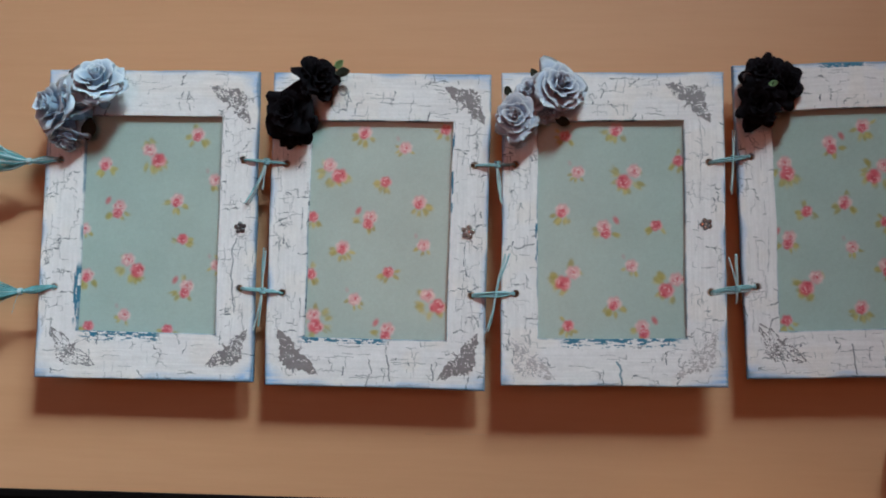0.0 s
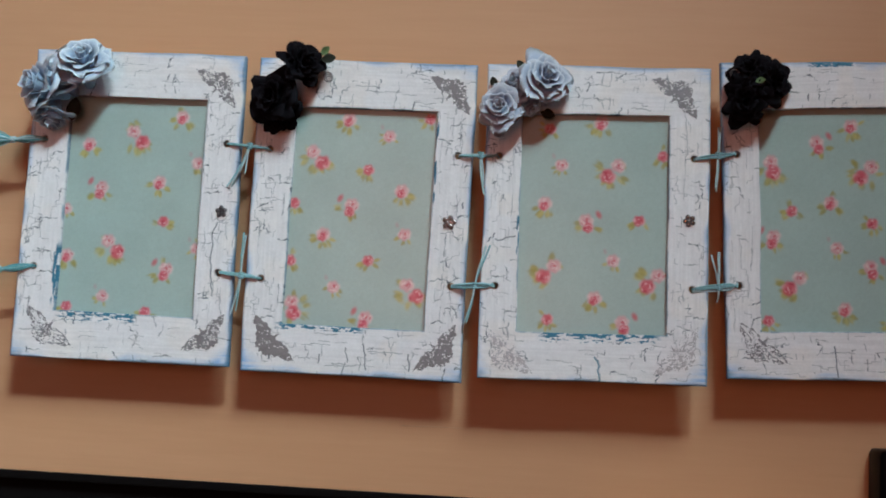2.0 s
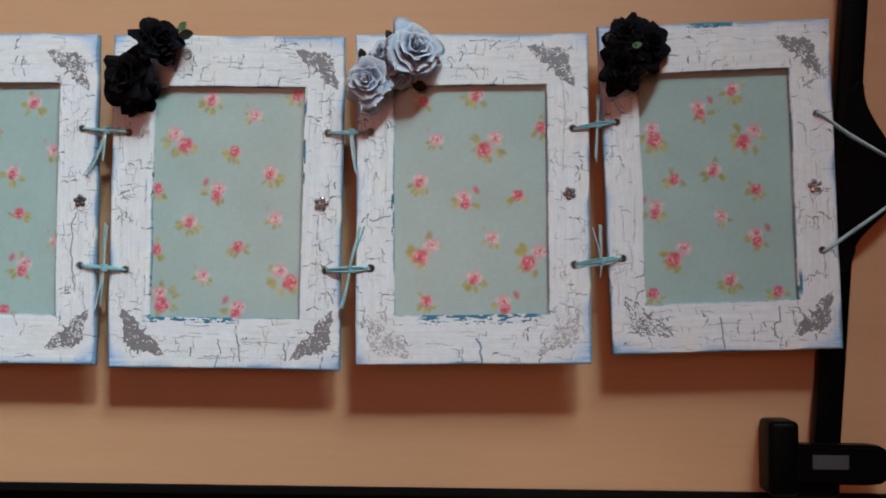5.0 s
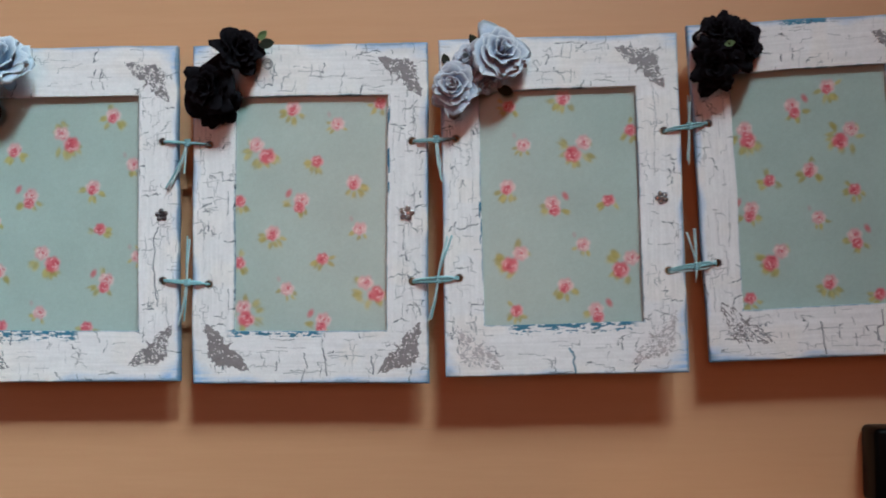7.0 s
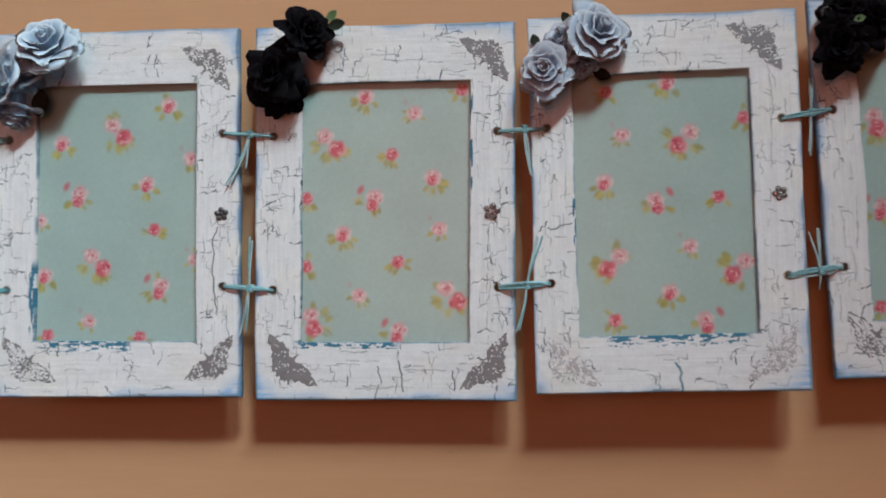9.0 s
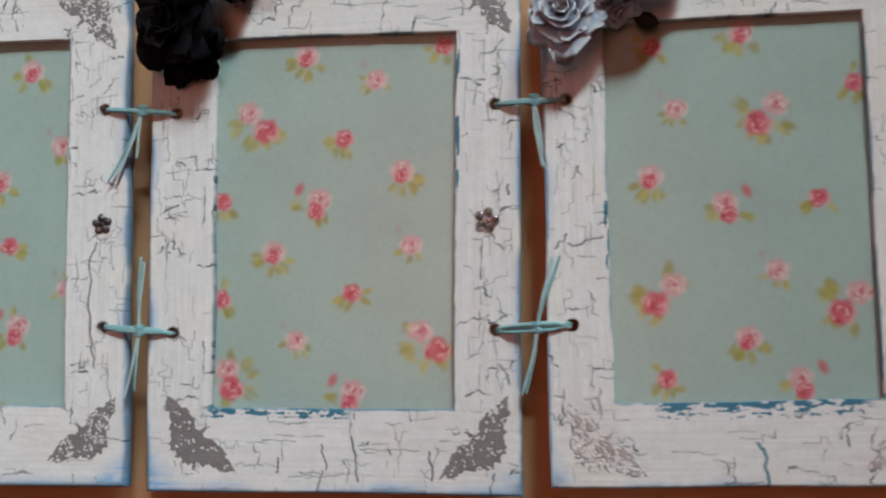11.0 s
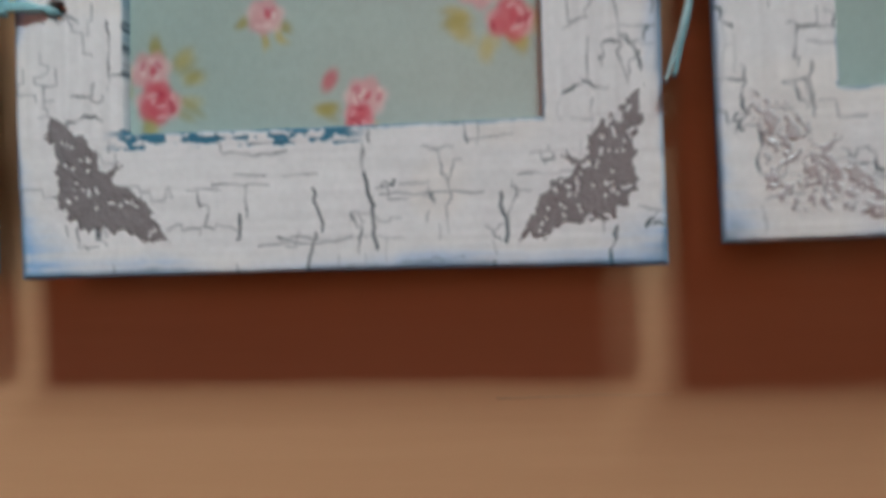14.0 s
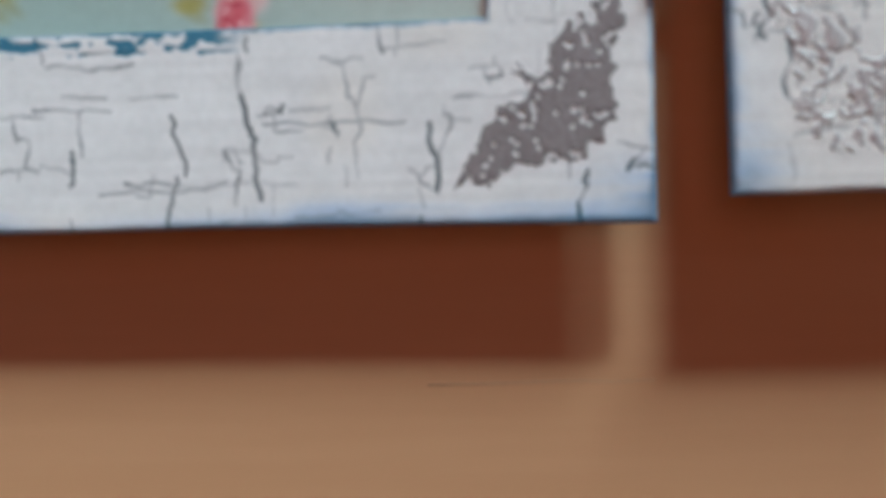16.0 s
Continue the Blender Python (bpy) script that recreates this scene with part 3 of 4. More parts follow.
def butterfly(parent, x, z, turn, size, lace, mat, seed):
    """A raised, heat-embossed butterfly: wings spread along its local x, head up."""
    rng = np.random.default_rng(seed)
    cell = 0.22
    n, m = int(22 / cell), int(34 / cell)
    u, v = np.meshgrid(np.linspace(-17, 17, m), np.linspace(-11, 11, n))
    a = np.abs(u)
    top = 3.0 + 1.1 * np.sin(a * 0.26) - 0.9 * np.exp(-((a - 1.6) / 1.1) ** 2)
    low = -7.4 + 0.68 * a + 0.9 * np.exp(-(a / 1.2) ** 2) + 0.55 * np.sin(a * 1.5) + 1.3 * np.exp(-((a - 7.6) / 0.9) ** 2)
    body = np.minimum((u / 0.9) ** 2 + ((v + 0.2) / 5.0) ** 2, (u / 3.0) ** 2 + ((v + 0.9) / 4.0) ** 2)
    feeler = (np.abs(a - 0.4 - 0.40 * (v - 5)) < 0.28) & (v > 3.6) & (v < 5.6)
    grain = smooth_noise((n, m), (1.8, 1.8), rng)
    coarse = smooth_noise((n, m), (7, 7), rng)
    scallop = 0.08 * np.sin(np.arctan2(v, a) * 22)
    wing = 1 - np.minimum(np.minimum(top - v, v - low), 14.6 - a) / 3
    inside = (wing + scallop + 0.30 * (grain - 0.5) < 1) | (body < 1) | feeler
    vein = np.abs(((np.arctan2(v + 0.5, a + 0.01) * 3.6) % 1) - 0.5)
    curl = np.abs(smooth_noise((n, m), (3.4, 3.4), rng) - 0.5)
    score = 0.30 * grain + 0.9 * curl + 0.30 * coarse + 0.08 * (vein < 0.16) + 0.10 * (wing > 0.8)
    if lace > 0.3:
        score = 0.30 * grain + 0.9 * curl + 0.5 * (wing > 0.74) + 0.4 * (vein < 0.13) + 0.15 * (body < 1)
    holes = score < np.quantile(score[inside], lace)
    inside &= ~holes
    height = -0.17 - 0.05 * grain - 0.04 * step(0.25, 0.05, vein)
    idx = np.arange(n * m).reshape(n, m)
    quad = np.stack((idx[:-1, :-1], idx[:-1, 1:], idx[1:, 1:], idx[1:, :-1]), -1)
    keep = inside[:-1, :-1] & inside[1:, 1:] & inside[:-1, 1:] & inside[1:, :-1]
    quad = quad[keep]
    y = np.where(inside, height, 0.05)
    verts = np.stack((u * size * 1.30, y, v * size * 1.36), -1).reshape(-1, 3)
    edges = np.concatenate([quad[:, [k, (k + 1) % 4]] for k in range(4)])
    key = np.sort(edges, 1)
    _, first, count = np.unique(key[:, 0].astype(np.int64) * (n * m) + key[:, 1], return_index=True, return_counts=True)
    rim_edges = edges[first[count == 1]]
    used = np.unique(rim_edges)
    low = verts[used].copy()
    low[:, 1] = 0.1
    remap = np.full(n * m, -1)
    remap[used] = np.arange(len(used)) + n * m
    quad = np.concatenate((quad, np.stack((rim_edges[:, 1], rim_edges[:, 0], remap[rim_edges[:, 0]], remap[rim_edges[:, 1]]), -1)))
    verts = np.concatenate((verts, low))
    live = np.unique(quad)
    new_id = np.full(len(verts), -1)
    new_id[live] = np.arange(len(live))
    ob = grid_part("butterfly_stamp", verts[live] / 1000, new_id[quad], mat, parent, label="raised silver-grey embossed butterfly")
    ob.matrix_basis = pose(x / 1000, 0, z / 1000, 0, turn, 0)
    return ob


def flower_brad(parent, x, z, metal, stone, turn, size=1.0):
    """A small five-petalled metal flower with a stone in its heart."""
    bm = bmesh.new()
    for k in range(5):
        a = k * math.tau / 5 + turn
        bmesh.ops.create_uvsphere(bm, u_segments=12, v_segments=8, radius=1, matrix=Matrix.Translation((2.1 * math.cos(a) / 1000, -0.0003, 2.1 * math.sin(a) / 1000)) @ Matrix.Rotation(-a, 4, "Y") @ Matrix.Diagonal((0.0016, 0.0008, 0.00140, 1)))
    for f in bm.faces:
        f.smooth = True
    ob = part("flower_brad", bm, metal, parent, "small metal flower with a rhinestone heart")
    ob.location, ob.scale = (x / 1000, -0.0001, z / 1000), (size, size, size)
    gem = bmesh.new()
    bmesh.ops.create_icosphere(gem, subdivisions=1, radius=0.0011, matrix=Matrix.Translation((0, -0.0009, 0)) @ Matrix.Rotation(turn, 4, "Y"))
    part("stone", gem, stone, ob)
    for k in range(5):
        a = k * math.tau / 5 + turn
        g = bmesh.new()
        bmesh.ops.create_icosphere(g, subdivisions=1, radius=1, matrix=Matrix.Translation((2.1 * math.cos(a) / 1000, -0.0009, 2.1 * math.sin(a) / 1000)) @ Matrix.Rotation(k * 0.7 + turn, 4, "Y") @ Matrix.Diagonal((0.0011, 0.0006, 0.0010, 1)))
        part("stone", g, stone, ob)
    return ob


def petal_mesh(r0, r1, lift, drop, width, curl, seed, rough, tints):
    """One cupped paper petal round the local z axis: two thin skins, with a frayed pale rim."""
    rng = np.random.default_rng(seed)
    bm = bmesh.new()
    tint = bm.verts.layers.float_color.new("tint")
    nu, nv = 11, 8
    ph = rng.uniform(0, 6, 5)
    skins = []
    for skin in (0, 1):
        grid = []
        for j in range(nv):
            v = j / (nv - 1)
            row = []
            for i in range(nu):
                u = 2 * i / (nu - 1) - 1
                a = u * width * (0.6 + 0.4 * math.sin(min(1, v * 1.2) * math.pi / 2))
                top = 1 - 0.08 * u * u - 0.10 * abs(u) ** 8 + 0.05 * math.sin(6 * u + ph[4])
                h = v * top
                roll = max(0, h - 0.74) / 0.26
                r = r0 + (r1 - r0) * h ** 0.75 + curl * roll ** 1.6 * (0.8 + 0.35 * math.sin(2.6 * u + ph[0]))
                z = drop + lift * h ** 0.9 - curl * 0.38 * roll ** 2.2
                r += rough * (math.sin(4.1 * u + ph[1]) * v * v + 0.5 * math.sin(8 * u + ph[2] + 3 * v) * v)
                z += rough * 1.1 * math.sin(5.3 * u + ph[3]) * v * v
                r -= 0.00028 * skin
                vert = bm.verts.new((r * math.cos(a), r * math.sin(a), z))
                rim = max(0.0, (v - 0.80) / 0.20) ** 1.5
                vert[tint] = (*(p + rim * (q - p) for p, q in zip(*tints)), 1)
                row.append(vert)
            grid.append(row)
        skins.append(grid)
        for a, b in zip(grid, grid[1:]):
            for k in range(nu - 1):
                bm.faces.new((a[k], a[k + 1], b[k + 1], b[k]) if skin == 0 else (a[k], b[k], b[k + 1], a[k + 1])).smooth = True
    one, two = skins
    for k in range(nu - 1):
        bm.faces.new((one[-1][k], one[-1][k + 1], two[-1][k + 1], two[-1][k]))
    for k in range(nv - 1):
        bm.faces.new((one[k][0], one[k + 1][0], two[k + 1][0], two[k][0]))
        bm.faces.new((one[k][-1], two[k][-1], two[k + 1][-1], one[k + 1][-1]))
    return bm


TINTS = {BLUE_PAPER: ((0.40, 0.53, 0.67), (0.68, 0.77, 0.85)), GREY_PAPER: ((0.36, 0.44, 0.57), (0.68, 0.73, 0.80)), BLACK_PAPER: ((0.0035, 0.0032, 0.0045), (0.010, 0.009, 0.012))}
RINGS = ((3, 0.07, 0.20, 0.66, 0.24, 1.25, 0.03), (3, 0.11, 0.34, 0.68, 0.15, 1.25, 0.06), (4, 0.15, 0.49, 0.68, 0.04, 1.05, 0.11), (5, 0.18, 0.66, 0.64, -0.08, 0.88, 0.18), (5, 0.20, 0.84, 0.54, -0.20, 1.00, 0.28))


def paper_rose(parent, x, y, z, radius, tilt, turn, spin, mat, seed, label, rough=0.0006):
    """A curled paper rose: a rolled heart and rings of petals. It faces the local -y, tipped by tilt and turn."""
    rng = np.random.default_rng(seed)
    R = radius / 1000
    heart = bmesh.new()
    for k in range(2):
        path = [(0.015 * R + 0.13 * R * i / 30, i * 0.42 + k * 2.8) for i in range(30)]
        low = [heart.verts.new((r * 0.7 * math.cos(a), r * 0.7 * math.sin(a), 0.05 * R)) for r, a in path]
        top = [heart.verts.new((r * math.cos(a), r * math.sin(a), R * (0.94 - 0.35 * r / R + 0.02 * math.sin(5 * a)))) for r, a in path]
        for i in range(29):
            heart.faces.new((low[i], low[i + 1], top[i + 1], top[i])).smooth = True
    bmesh.ops.solidify(heart, geom=heart.faces[:], thickness=0.00025)
    bmesh.ops.create_cone(heart, cap_ends=True, segments=16, radius1=0.16 * R, radius2=0.45 * R, depth=1.0 * R, matrix=pose(0, 0, -0.34 * R))
    tint = heart.verts.layers.float_color.new("tint")
    for v in heart.verts:
        v[tint] = (*TINTS[mat][1 if v.co.z > 0.8 * R else 0], 1)
    ob = part("paper_rose", heart, mat, parent, label)
    ob.matrix_basis = pose(x / 1000, y / 1000, z / 1000) @ pose(0, 0, 0, 90 + tilt, 0, turn)
    for n, (count, r0, r1, lift, drop, width, curl) in enumerate(RINGS):
        for k in range(count):
            a = spin + n * 0.9 + k * math.tau / count + rng.normal(0, 0.14)
            f = 1 + rng.normal(0, 0.05)
            grow = 0.4 + 0.2 * n
            petal = part("petal", petal_mesh(r0 * R, r1 * R * f, lift * R * (1 + rng.normal(0, 0.06)), drop * R, width, curl * R * rng.uniform(0.7, 1.35), int(rng.integers(1 << 30)), rough * grow, TINTS[mat]), mat, ob)
            petal.matrix_basis = Matrix.Rotation(a, 4, "Z") @ Matrix.Rotation(rng.normal(0, 0.06), 4, "Y")
    return ob


def leaf_part(parent, x, y, z, length, turn, lift, mat):
    """A small folded paper leaf."""
    bm = bmesh.new()
    rows = []
    for i in range(9):
        t = i / 8
        w = 0.30 * length * math.sin(math.pi * t) ** 0.8 + 0.02 * length
        rows.append([bm.verts.new((t * length / 1000, (-0.25 * length * t * t * lift + abs(s) * -0.18 * w) / 1000, s * w / 1000)) for s in (-1, -0.5, 0, 0.5, 1)])
    for a, b in zip(rows, rows[1:]):
        for k in range(4):
            bm.faces.new((a[k], a[k + 1], b[k + 1], b[k])).smooth = True
    bmesh.ops.solidify(bm, geom=bm.faces[:], thickness=0.0003)
    ob = part("leaf", bm, mat, parent)
    ob.matrix_basis = pose(x / 1000, y / 1000, z / 1000, 0, -turn, 0)
    return ob


HOLES_OF = {}


def picture_frame(x, z, turn, label, seed, cell, motifs, stamps, brad, scuffs, corners, extra=(), size=(1, 1, 1), proud=0.0, lean=0.0):
    """A hanging frame: board, printed paper, back card, embossed butterflies and a flower brad."""
    ob = empty("picture_frame", pose(x, FACE - proud, z, -lean, -turn, 0), label, "picture frame", "frames of the hanging garland")
    ob.scale = size
    frame_board(ob, seed, cell, list(extra), scuffs, corners)
    printed_sheet(ob, seed + 50, 0.36, motifs)
    part("back_card", box(-0.050, 0.050, 0.0049, 0.0061, -0.070, 0.070), CARD, ob)
    for k, (sx, sz, angle, size, lace, mat) in enumerate(stamps):
        butterfly(ob, sx, sz, angle, size, lace, mat, seed * 10 + k)
    flower_brad(ob, *brad)
    HOLES_OF[ob.name] = [(hx + skew(hx, hz, corners)[0], hz + skew(hx, hz, corners)[1]) for hx, hz in HOLES]
    return ob


def wavy(x, z, drops, width):
    """A crack that wanders down from a place."""
    pts, rng = [(x, z)], np.random.default_rng(int(abs(x * 31 + z * 7)))
    for dx, dz in drops:
        for k in range(5):
            pts.append((pts[-1][0] + dx / 5 + rng.normal(0, 0.26), pts[-1][1] + dz / 5 + rng.normal(0, 0.26)))
    return (pts, width)


frame_a = picture_frame(
    -0.1880, 0.8902, -0.3, "white crackled frame with two pale blue paper roses and turquoise tassels", 11, 0.28,
    [(0, 41, "A"), (26, 53, "D"), (-29, 35, "D"), (37, 27, "C"), (-21, 9, "E"), (15, 14, "D"), (19, -8, "B"), (-10, -24, "A"), (-40, -3, "C"), (-37, -31, "D"), (40, -23, "C"), (21, -37, "E"), (-14, -53, "C"), (-35, -60, "B"), (12, -61, "B")],
    [(47.7, 73, 222, 0.92, 0.15, PEWTER), (-44.6, -74.5, 38, 0.98, 0.33, PEWTER), (50, -73, -42, 0.90, 0.10, PEWTER)],
    (54, -1, DARK_STEEL, DARK_STEEL, 0.4), [("bottom", -38, 8, 8.0, 0.88), ("left", -58, -25, 3.2, 0.85)],
    ((-0.5, 1.2), (-1.4, 1.7), (-1.7, -1.1), (0.9, -0.3), (0.3, 1.4), (0, 1.5), (0.2, -0.2), (0.4, -0.2)),
    [wavy(52, -8, ((-1, -6), (0.5, -7), (-1.5, -6), (1, -9), (-1, -7), (1, -6)), 0.30)])
frame_b = picture_frame(
    -0.0535, 0.8887, -0.5, "white crackled frame with two black paper roses", 22, 0.22,
    [(-10, 56, "D"), (14, 48, "C"), (37, 59, "B"), (-27, 34, "A"), (3, 28, "B"), (23, 16, "D"), (-7, 6, "E"), (-39, 7, "B"), (-21, -11, "D"), (26, -8, "C"), (6, -24, "B"), (-39, -26, "B"), (32, -40, "A"), (-13, -40, "C"), (-36, -53, "V"), (5, -58, "E")],
    [(49.8, 74.7, 222, 0.90, 0.05, PEWTER), (-46.9, -72.9, 46, 0.98, 0.015, PEWTER), (49.8, -73.2, -50, 0.97, 0.04, PEWTER)],
    (51.5, -0.3, STEEL, GEM, 0.1, 1.2), [("bottom", -43, 6, 4.0, 0.84), ("right", 10, 60, 1.6, 0.75)],
    ((-0.9, 1.4), (-0.6, 1.2), (-0.2, -0.6), (0, -0.4), (0, 0.4), (0.4, 0.4), (0, 0.3), (-0.2, 0.6)),
    [wavy(7.0, -71.5, ((0.2, -4), (1.6, -2), (0, -4), (0.6, -4)), 0.42), wavy(33.0, -76, ((0.2, -3), (0.8, -3), (-1.4, -3.5)), 0.40), wavy(-3, -74, ((0.4, -4), (0.2, -5)), 0.22), wavy(10, -75.5, ((5, 0.8), (4, 0.3), (6, 0.2), (5, -0.6)), 0.10), wavy(59.0, 11.0, ((0.4, -3.0),), 0.45), wavy(-14, -84.5, ((6, 0.3), (7, 0.4), (6, 1)), 0.11), wavy(-2.6, -82.5, ((0.4, -3), (-0.8, -3)), 0.3), wavy(-17.8, -78.5, ((0, -2), (-0.3, -2)), 0.3)], (1, 1, 1.004))
frame_c = picture_frame(
    0.0805, 0.8910, 0.95, "white crackled frame with two grey-blue paper roses", 33, 0.28,
    [(-27, 54, "B"), (2, 57, "D"), (37, 39, "B"), (-20, 33, "C"), (9, 30, "a"), (-29, 10, "D"), (-4, 0, "e"), (24, 2, "B"), (-26, -28, "a"), (10, -21, "C"), (32, -32, "a"), (0, -43, "D"), (-26, -55, "B"), (17, -57, "e")],
    [(44.7, 74.3, 222, 0.96, 0.07, PEWTER), (-48.4, -75.8, 44, 0.98, 0.24, SILVER), (47.3, -72.8, -48, 1.0, 0.27, SILVER)],
    (51.5, 2.2, DARK_STEEL, STEEL, 0.7), [("bottom", -28, 36, 7.0, 0.90), ("left", -20, 5, 1.6, 0.7)],
    ((-0.4, 1.4), (-0.2, 0), (-1.0, 0.4), (-1.0, 0.4), (-1.9, -0.4), (-0.8, -0.5), (-2.4, 0.3), (-1.3, 0.4)),
    [wavy(2, -76, ((0.8, -3), (-0.5, -3), (0.6, -4), (0.2, -3)), 0.75), wavy(-43, -9, ((-6, -1.5), (-4, -2.5), (-2, 1)), 0.35)], (0.995, 1, 0.995), 0.003, 1.9)
frame_d = picture_frame(
    0.2128, 0.8985, 2.15, "white crackled frame with three black paper roses, hung from a rod", 44, 0.28,
    [(-9, 43, "e"), (9, 53, "D"), (-36, 30, "V"), (17, 27, "a"), (-25, 5, "B"), (-3, 9, "D"), (20, -2, "B"), (-37, -11, "E"), (0, -16, "C"), (20, -28, "e"), (-24, -36, "a"), (4, -51, "D"), (30, -58, "B"), (-39, -57, "B")],
    [(47, 72.8, 222, 0.90, 0.06, PEWTER), (-44.5, -71.9, 40, 0.98, 0.33, PEWTER), (49.6, -72.4, -46, 0.90, 0.06, PEWTER)],
    (51.2, -1.4, STEEL, GEM, 0.5, 1.15), [("rim", -14, 12, 4.0, 1.0), ("right", -60, -48, 2.5, 0.9)],
    ((-2.3, 0.8), (-0.3, 0.2), (0, -0.3), (0, 0), (-2.6, 0.8), (-1.0, 0.8), (-2.6, -0.3), (-1.0, 0)),
    [wavy(-2, -71, ((0.8, -4), (-0.6, -5), (0.8, -6)), 0.36), wavy(30, -66, ((0.3, -5), (-1, -3), (-4, -2), (-0.5, -6)), 0.33)], (0.966, 1, 0.984))

# roses
BLUE_LABEL, GREY_LABEL, BLACK_LABEL = "pale blue curled mulberry-paper rose", "grey-blue curled mulberry-paper rose", "black curled mulberry-paper rose"
paper_rose(frame_a, -29.5, -11, 78.0, 17.6, -32, 4, 0.3, BLUE_PAPER, 101, BLUE_LABEL)
paper_rose(frame_a, -51.5, -10, 65.5, 16.6, -8, -40, 1.2, BLUE_PAPER, 102, BLUE_LABEL)
paper_rose(frame_a, -41.5, -7, 70.0, 13.0, -30, -20, 0.6, BLUE_PAPER, 104, BLUE_LABEL)
paper_rose(frame_a, -49.0, -5, 53.0, 12.5, 78, -6, 2.0, BLUE_PAPER, 103, BLUE_LABEL)
leaf_part(frame_a, -42, -3, 87, 9, 170, 0.6, LEAF)
leaf_part(frame_a, -37, -2.5, 62, 14, -95, 0.3, LEAF)
leaf_part(frame_a, -54, -2.5, 55, 9, 215, 0.5, LEAF)
paper_rose(frame_b, -37.5, -11, 83.8, 13.0, -10, 42, 0.8, BLACK_PAPER, 111, BLACK_LABEL, 0.0014)
paper_rose(frame_b, -50.5, -11, 65.0, 14.2, 2, -16, 0.1, BLACK_PAPER, 112, BLACK_LABEL, 0.0010)
paper_rose(frame_b, -49.0, -5, 57.5, 11.5, 42, 4, 0.5, BLACK_PAPER, 113, BLACK_LABEL, 0.0010)
leaf_part(frame_b, -28, -5, 92, 7, 40, 1.0, BRIGHT_LEAF)
leaf_part(frame_b, -27, -7, 89, 9, 5, 1.0, LEAF)
paper_rose(frame_c, -31.5, -12, 77.5, 15.0, -12, 18, 0.6, GREY_PAPER, 121, GREY_LABEL)
paper_rose(frame_c, -55.0, -12, 62.0, 12.6, 2, -6, 0.2, GREY_PAPER, 122, GREY_LABEL)
paper_rose(frame_c, -44.0, -7, 74.0, 13.0, -24, -34, 1.4, GREY_PAPER, 123, GREY_LABEL)
paper_rose(frame_c, -39.0, -4, 67.5, 8.5, 50, 24, 1.0, GREY_PAPER, 124, GREY_LABEL)
leaf_part(frame_c, -33, -2.0, 63, 9, -20, 0.3, LEAF)
leaf_part(frame_c, -59, -1.5, 76, 7, 105, 0.2, LEAF)
leaf_part(frame_c, -43, -3, 86, 7, 120, 0.6, LEAF)
paper_rose(frame_d, -50.0, -10, 81.0, 11.6, -32, -14, 0.4, BLACK_PAPER, 131, BLACK_LABEL, 0.0011)
paper_rose(frame_d, -39.5, -10, 75.5, 12.2, -12, 32, 0.9, BLACK_PAPER, 132, BLACK_LABEL, 0.0011)
paper_rose(frame_d, -53.0, -11, 65.5, 13.2, 14, -10, 0.7, BLACK_PAPER, 133, BLACK_LABEL, 0.0010)
leaf_part(frame_d, -49, -19, 74.5, 5.5, 10, 0.4, BRIGHT_LEAF)


def spiral_gem(parent, x, y, z):
    """A tiny coil of silver wire beside the roses."""
    bm = bmesh.new()
    tube(bm, [((1.1 + 0.055 * i) * math.cos(i * 0.42) / 1000, -0.0004 - 0.00005 * i, (1.1 + 0.055 * i) * math.sin(i * 0.42) / 1000) for i in range(38)], 0.00026, 6)
    ob = part("wire_coil", bm, DARK_STEEL, parent, "tiny coil of silver wire")
    ob.location = (x / 1000, y / 1000, z / 1000)


spiral_gem(frame_b, -22.5, -3, 79)
spiral_gem(frame_d, -59.5, -12, 79.5)


# ---- threads ----
def hole(ob, k):
    x, z = HOLES_OF[ob.name][k]
    return ob.matrix_basis @ Vector((x / 1000, 0, z / 1000))


def thread_tie(a, b, ends, seed):
    """Several strands laced from hole to hole, knotted between, with loose ends."""
    rng = np.random.default_rng(seed)
    mid = a.lerp(b, 0.55)
    ob = empty("thread_tie", Matrix.Translation(mid), "turquoise thread knotted through the holes of two frames", "thread", "thread ties between the frames")
    for k in range(6):
        bm = bmesh.new()
        off = rng.normal(0, 0.00042, 3)
        front = -0.0012 - 0.0004 * (k % 3)
        kick = Vector((0, front + off[1] * 0.5, off[2] * 1.5))
        p, q = a - mid, b - mid
        tube(bm, bend([p + Vector((0.0003, 0.004, off[2])), p + Vector((0.0012, -0.0004, off[2])), p.lerp(q, 0.25) + kick, kick * 1.2, p.lerp(q, 0.8) + kick, q + Vector((-0.0012, -0.0004, -off[2])), q + Vector((-0.0003, 0.004, off[2]))], 6), 0.00055, 6)
        part("strand", bm, THREAD if k % 3 else PALE_THREAD, ob)
    knot = bmesh.new()
    for k in range(3):
        c = [(0.0013 * math.cos(i * 0.6) + 0.0003 * k, -0.0021 + 0.0011 * math.sin(i * 0.6), 0.0016 * math.sin(i * 0.31 + k * 2.1)) for i in range(22)]
        tube(knot, c, 0.00042, 6)
    part("knot", knot, THREAD, ob)
    for dx, dz, lean, count in ends:
        for k in range(count):
            bm = bmesh.new()
            e = Vector(((dx + rng.normal(0, 1.2)) / 1000, -0.002 + rng.normal(0, 0.0006), (dz + rng.normal(0, 1.4)) / 1000))
            tube(bm, bend([(0, -0.002, 0), (e.x * 0.35 + lean / 1000, -0.003, e.z * 0.4), (e.x * 0.75 + lean / 1400, -0.0025, e.z * 0.75), e], 6), 0.0006, 5, 0.75)
            part("loose_end", bm, THREAD if k % 3 == 2 else PALE_THREAD, ob)
    return ob


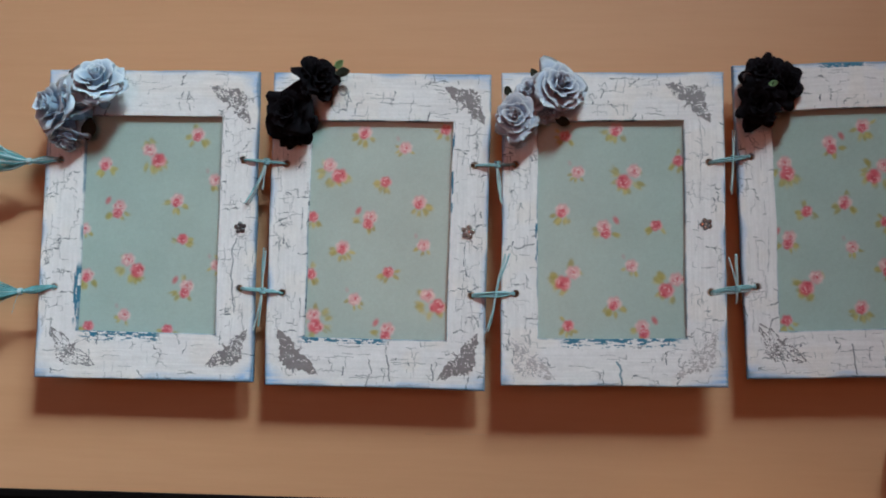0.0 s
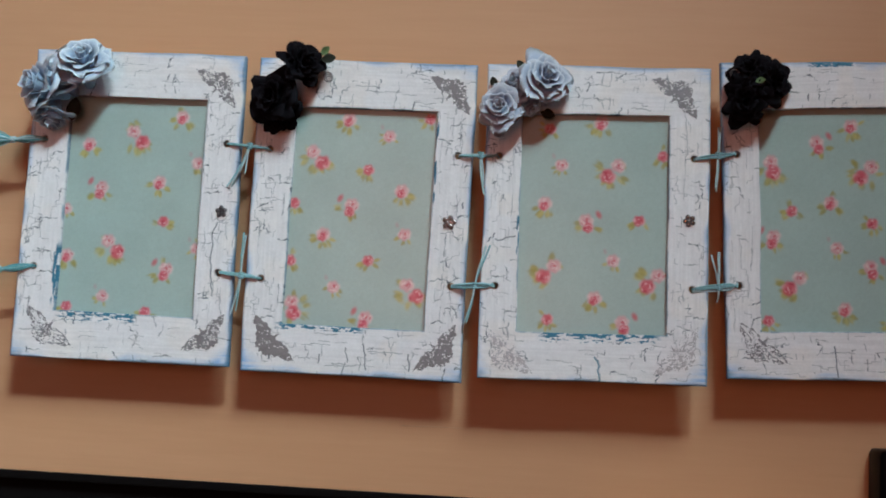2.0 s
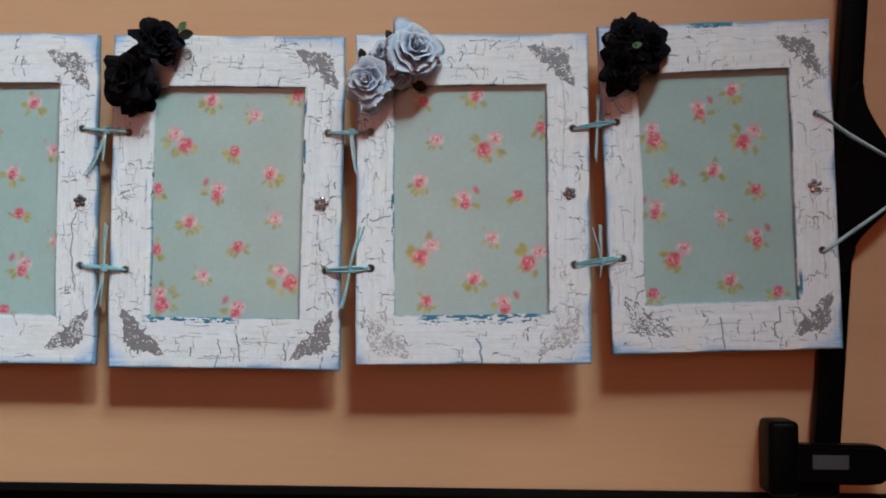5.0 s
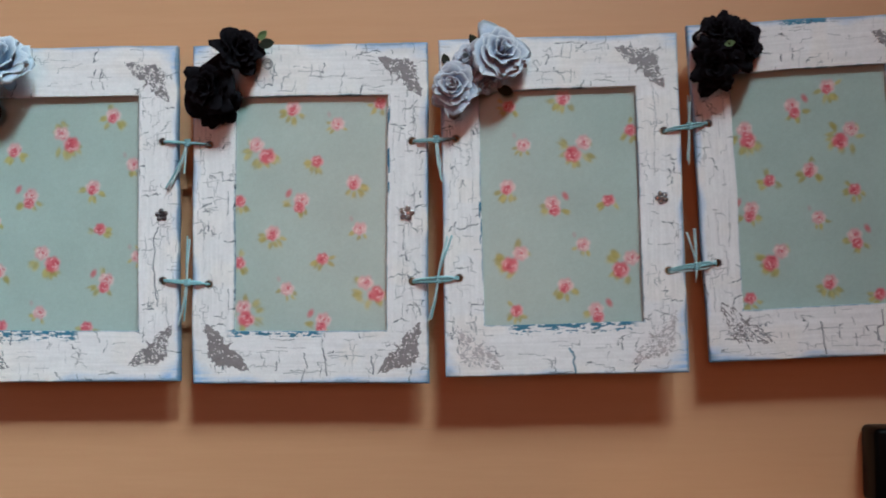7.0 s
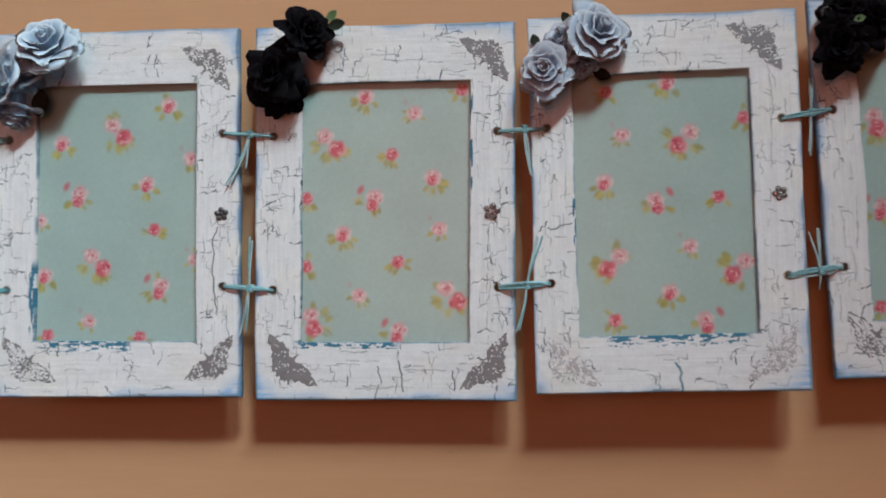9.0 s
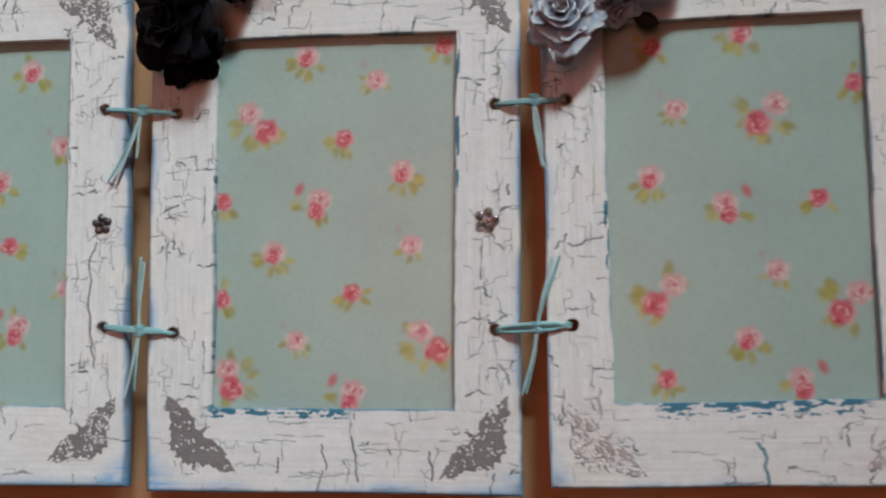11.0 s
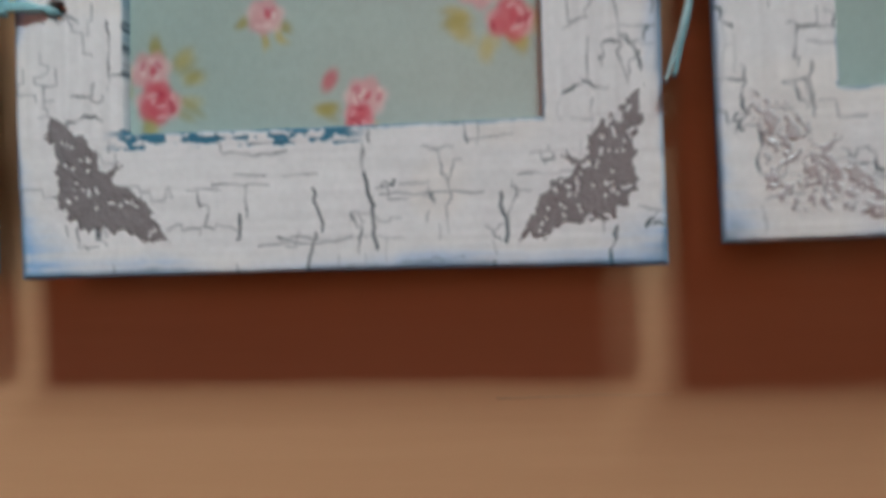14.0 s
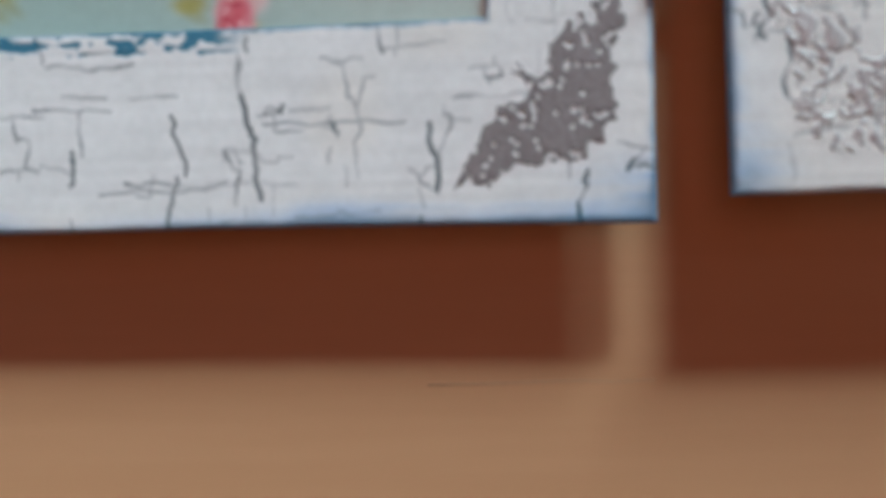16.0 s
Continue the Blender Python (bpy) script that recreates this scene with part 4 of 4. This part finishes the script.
thread_tie(hole(frame_a, 2), hole(frame_b, 0), ((-8, -24, 0.8, 3), (-4, -16, 0, 2)), 1)
thread_tie(hole(frame_a, 3), hole(frame_b, 1), ((1.5, 22, 0, 3), (-2.5, -21, 0.3, 3)), 2)
thread_tie(hole(frame_b, 2), hole(frame_c, 0), ((1.5, -22, -0.6, 2), (2.6, -22, 0.8, 2)), 3)
thread_tie(hole(frame_b, 3), hole(frame_c, 1), ((6, 23, 0, 4), (-5, -20, 0.6, 3)), 4)
thread_tie(hole(frame_c, 2), hole(frame_d, 0), ((0.5, 17, 0, 2), (-1, -18, 0, 2)), 5)
thread_tie(hole(frame_c, 3), hole(frame_d, 1), ((-4.5, 19, 0, 1), (0.8, 19, 0, 2), (0.5, -9, 0, 1)), 6)


def tassel(at, knot_dx, knot_dz, seed, label):
    """A bundle of threads drawn through a hole, bound, then fanning out to the side."""
    rng = np.random.default_rng(seed)
    ob = empty("tassel", Matrix.Translation(at), label, "tassel", "tassels of the garland")
    k = Vector((knot_dx / 1000, -0.002, knot_dz / 1000))
    for i in range(84):
        a, d = rng.uniform(0, math.tau), math.sqrt(rng.random())
        c, s = d * math.cos(a), d * math.sin(a)
        far = -0.055 - 0.012 * rng.random()
        bm = bmesh.new()
        tube(bm, bend([(0.0006, 0.004, 0.0005 * s), (-0.0018, -0.0012 + 0.0004 * c, 0.0009 * s), (k.x * 0.55, k.y + 0.0018 * c, k.z * 0.6 + 0.0024 * s), (k.x, k.y + 0.0010 * c, k.z + 0.0011 * s), (k.x - 0.011, k.y - 0.002 + 0.0042 * c, k.z + 0.0056 * s + rng.normal(0, 0.0006)), (k.x - 0.027, k.y - 0.002 + 0.0065 * c, k.z + 0.0098 * s + 0.002 + rng.normal(0, 0.001)), (k.x + far, k.y - 0.002 + 0.008 * c, k.z + 0.0125 * s + rng.normal(0, 0.002))], 4), 0.00036, 5, 0.7)
        part("strand", bm, TASSEL_THREAD if rng.random() < 0.72 else PALE_THREAD, ob)
    wrap = bmesh.new()
    for j in range(3):
        tube(wrap, [(k.x + 0.0007 * (j - 1), k.y + 0.0016 * math.cos(t * 0.5), k.z + 0.0017 * math.sin(t * 0.5)) for t in range(14)], 0.00045, 5)
    part("binding", wrap, PALE_THREAD, ob)
    for dx, dz in ((-26, -9), (-30, -12)) if seed == 1 else ((-3, -13), (-22, -16)):
        bm = bmesh.new()
        tube(bm, bend([k, (k.x + dx / 2500, k.y - 0.002, k.z + dz / 3000), (k.x + dx / 1000, k.y - 0.003, k.z + dz / 1000)], 8), 0.00025, 5, 0.5)
        part("loose_end", bm, THREAD, ob)
    return ob


tassel(hole(frame_a, 0), -18, -1.5, 1, "turquoise thread tassel pulled through the upper hole")
tassel(hole(frame_a, 1), -19.5, -3.0, 2, "turquoise thread tassel pulled through the lower hole")

# ---- the black bracket with its rod ----
bracket = empty("wall_bracket", pose(0.282, WALL, 0.90, 0, 3.8, 0), "black plastic bracket with a thin metal rod, fixed to the panel", "bracket")


def plate(outline, y0, y1, bevel):
    """A flat shape with rounded rims, from its outline in x and z."""
    bm = bmesh.new()
    face = bm.faces.new([bm.verts.new((x, y0, z)) for x, z in outline])
    more = bmesh.ops.extrude_face_region(bm, geom=[face])
    for v in more["geom"]:
        if isinstance(v, bmesh.types.BMVert):
            v.co.y = y1
    bmesh.ops.recalc_face_normals(bm, faces=bm.faces[:])
    bmesh.ops.bevel(bm, geom=[e for e in bm.edges if abs(e.verts[0].co.y - e.verts[1].co.y) < 1e-6], offset=bevel, segments=2, affect="EDGES")
    return bm


part("post", box(-0.0075, 0.0065, -0.0135, -0.001, -0.150, 0.42, 0.002), BLACK, bracket)
wing = [(0.005, -0.050), (0.007, -0.036)]
for i in range(23):
    t = i / 22
    z = -0.036 + 0.091 * t
    wing.append((0.007 + 0.0245 * math.sin(min(1, t / 0.44) * math.pi / 2) ** 1.8 * (1 if t < 0.44 else max(0.0, math.cos((t - 0.44) / 0.56 * math.pi / 2)) ** 2.0), z))
wing += [(0.004, 0.062), (-0.004, 0.05), (-0.004, -0.045)]
part("wing", plate(wing, -0.0145, -0.002, 0.002), BLACK, bracket)
rod = bmesh.new()
tube(rod, [(0.029, -0.0130, 0.0030), (0.036, -0.0140, 0.0040), (0.11, -0.0150, 0.0120)], 0.0009, 10)
part("rod", rod, DARK_STEEL, bracket, "thin dull metal rod")
collar = bmesh.new()
tube(collar, [(0.052, -0.0143, 0.0057), (0.059, -0.0144, 0.0065)], 0.0015, 10)
part("collar", collar, STEEL, bracket)

clamp = empty("clamp", pose(0.264, WALL, 0.7512, 0, 0, 0), "black plastic clamp with a grey sticker under the bracket", "clamp")
arm = [(-0.020, 0.0105), (0.026, 0.0105)] + [(0.0285 + 0.0105 * math.cos(a), 0.0105 * math.sin(a)) for a in (1.2, 0.8, 0.4, 0, -0.4, -0.8, -1.2)] + [(0.026, -0.0105), (-0.020, -0.0105)]
part("arm", plate(arm, -0.026, -0.014, 0.0015), BLACK, clamp)
part("jaw", box(-0.0265, -0.0105, -0.0265, -0.001, -0.017, 0.0225, 0.003), BLACK, clamp)
part("foot", box(-0.024, 0.012, -0.022, -0.001, -0.018, -0.009, 0.002), BLACK, clamp)
part("sticker", box(-0.0038, 0.0150, -0.0266, -0.0259, -0.0022, 0.0052), STICKER, clamp, "grey rectangular sticker")

# strings from the last frame to the rod
RIG = bracket.matrix_basis @ Vector((0.0315, -0.0150, 0.0035))
for k, seed in ((2, 7), (3, 8)):
    start = hole(frame_d, k)
    rng = np.random.default_rng(seed)
    string = empty("hanging_string", Matrix.Translation(start), "pale turquoise string from the frame to the metal rod", "string", "strings to the rod")
    edge = 0.0105 if k == 2 else -0.0080
    end = RIG + Vector((-0.0036, 0, edge)) - start
    for j in range(4):
        o = Vector((0, 0.0006 * math.cos(j * 1.6), 0.0007 * math.sin(j * 1.6)))
        bm = bmesh.new()
        tube(bm, bend([Vector((-0.0003, 0.004, 0)) + o * 0.4, Vector((0.0012, -0.001, 0)) + o, end * 0.35 + o * 1.3 + Vector((0, -0.001, -0.0008)), end * 0.7 + o + Vector((0, -0.001, -0.0004)), end + o * 0.6, end + o * 0.6 + Vector((0.0012, 0.010, -0.2 * edge))], 7), 0.00042, 6)
        part("strand", bm, THREAD if j == 3 else PALE_THREAD, string)
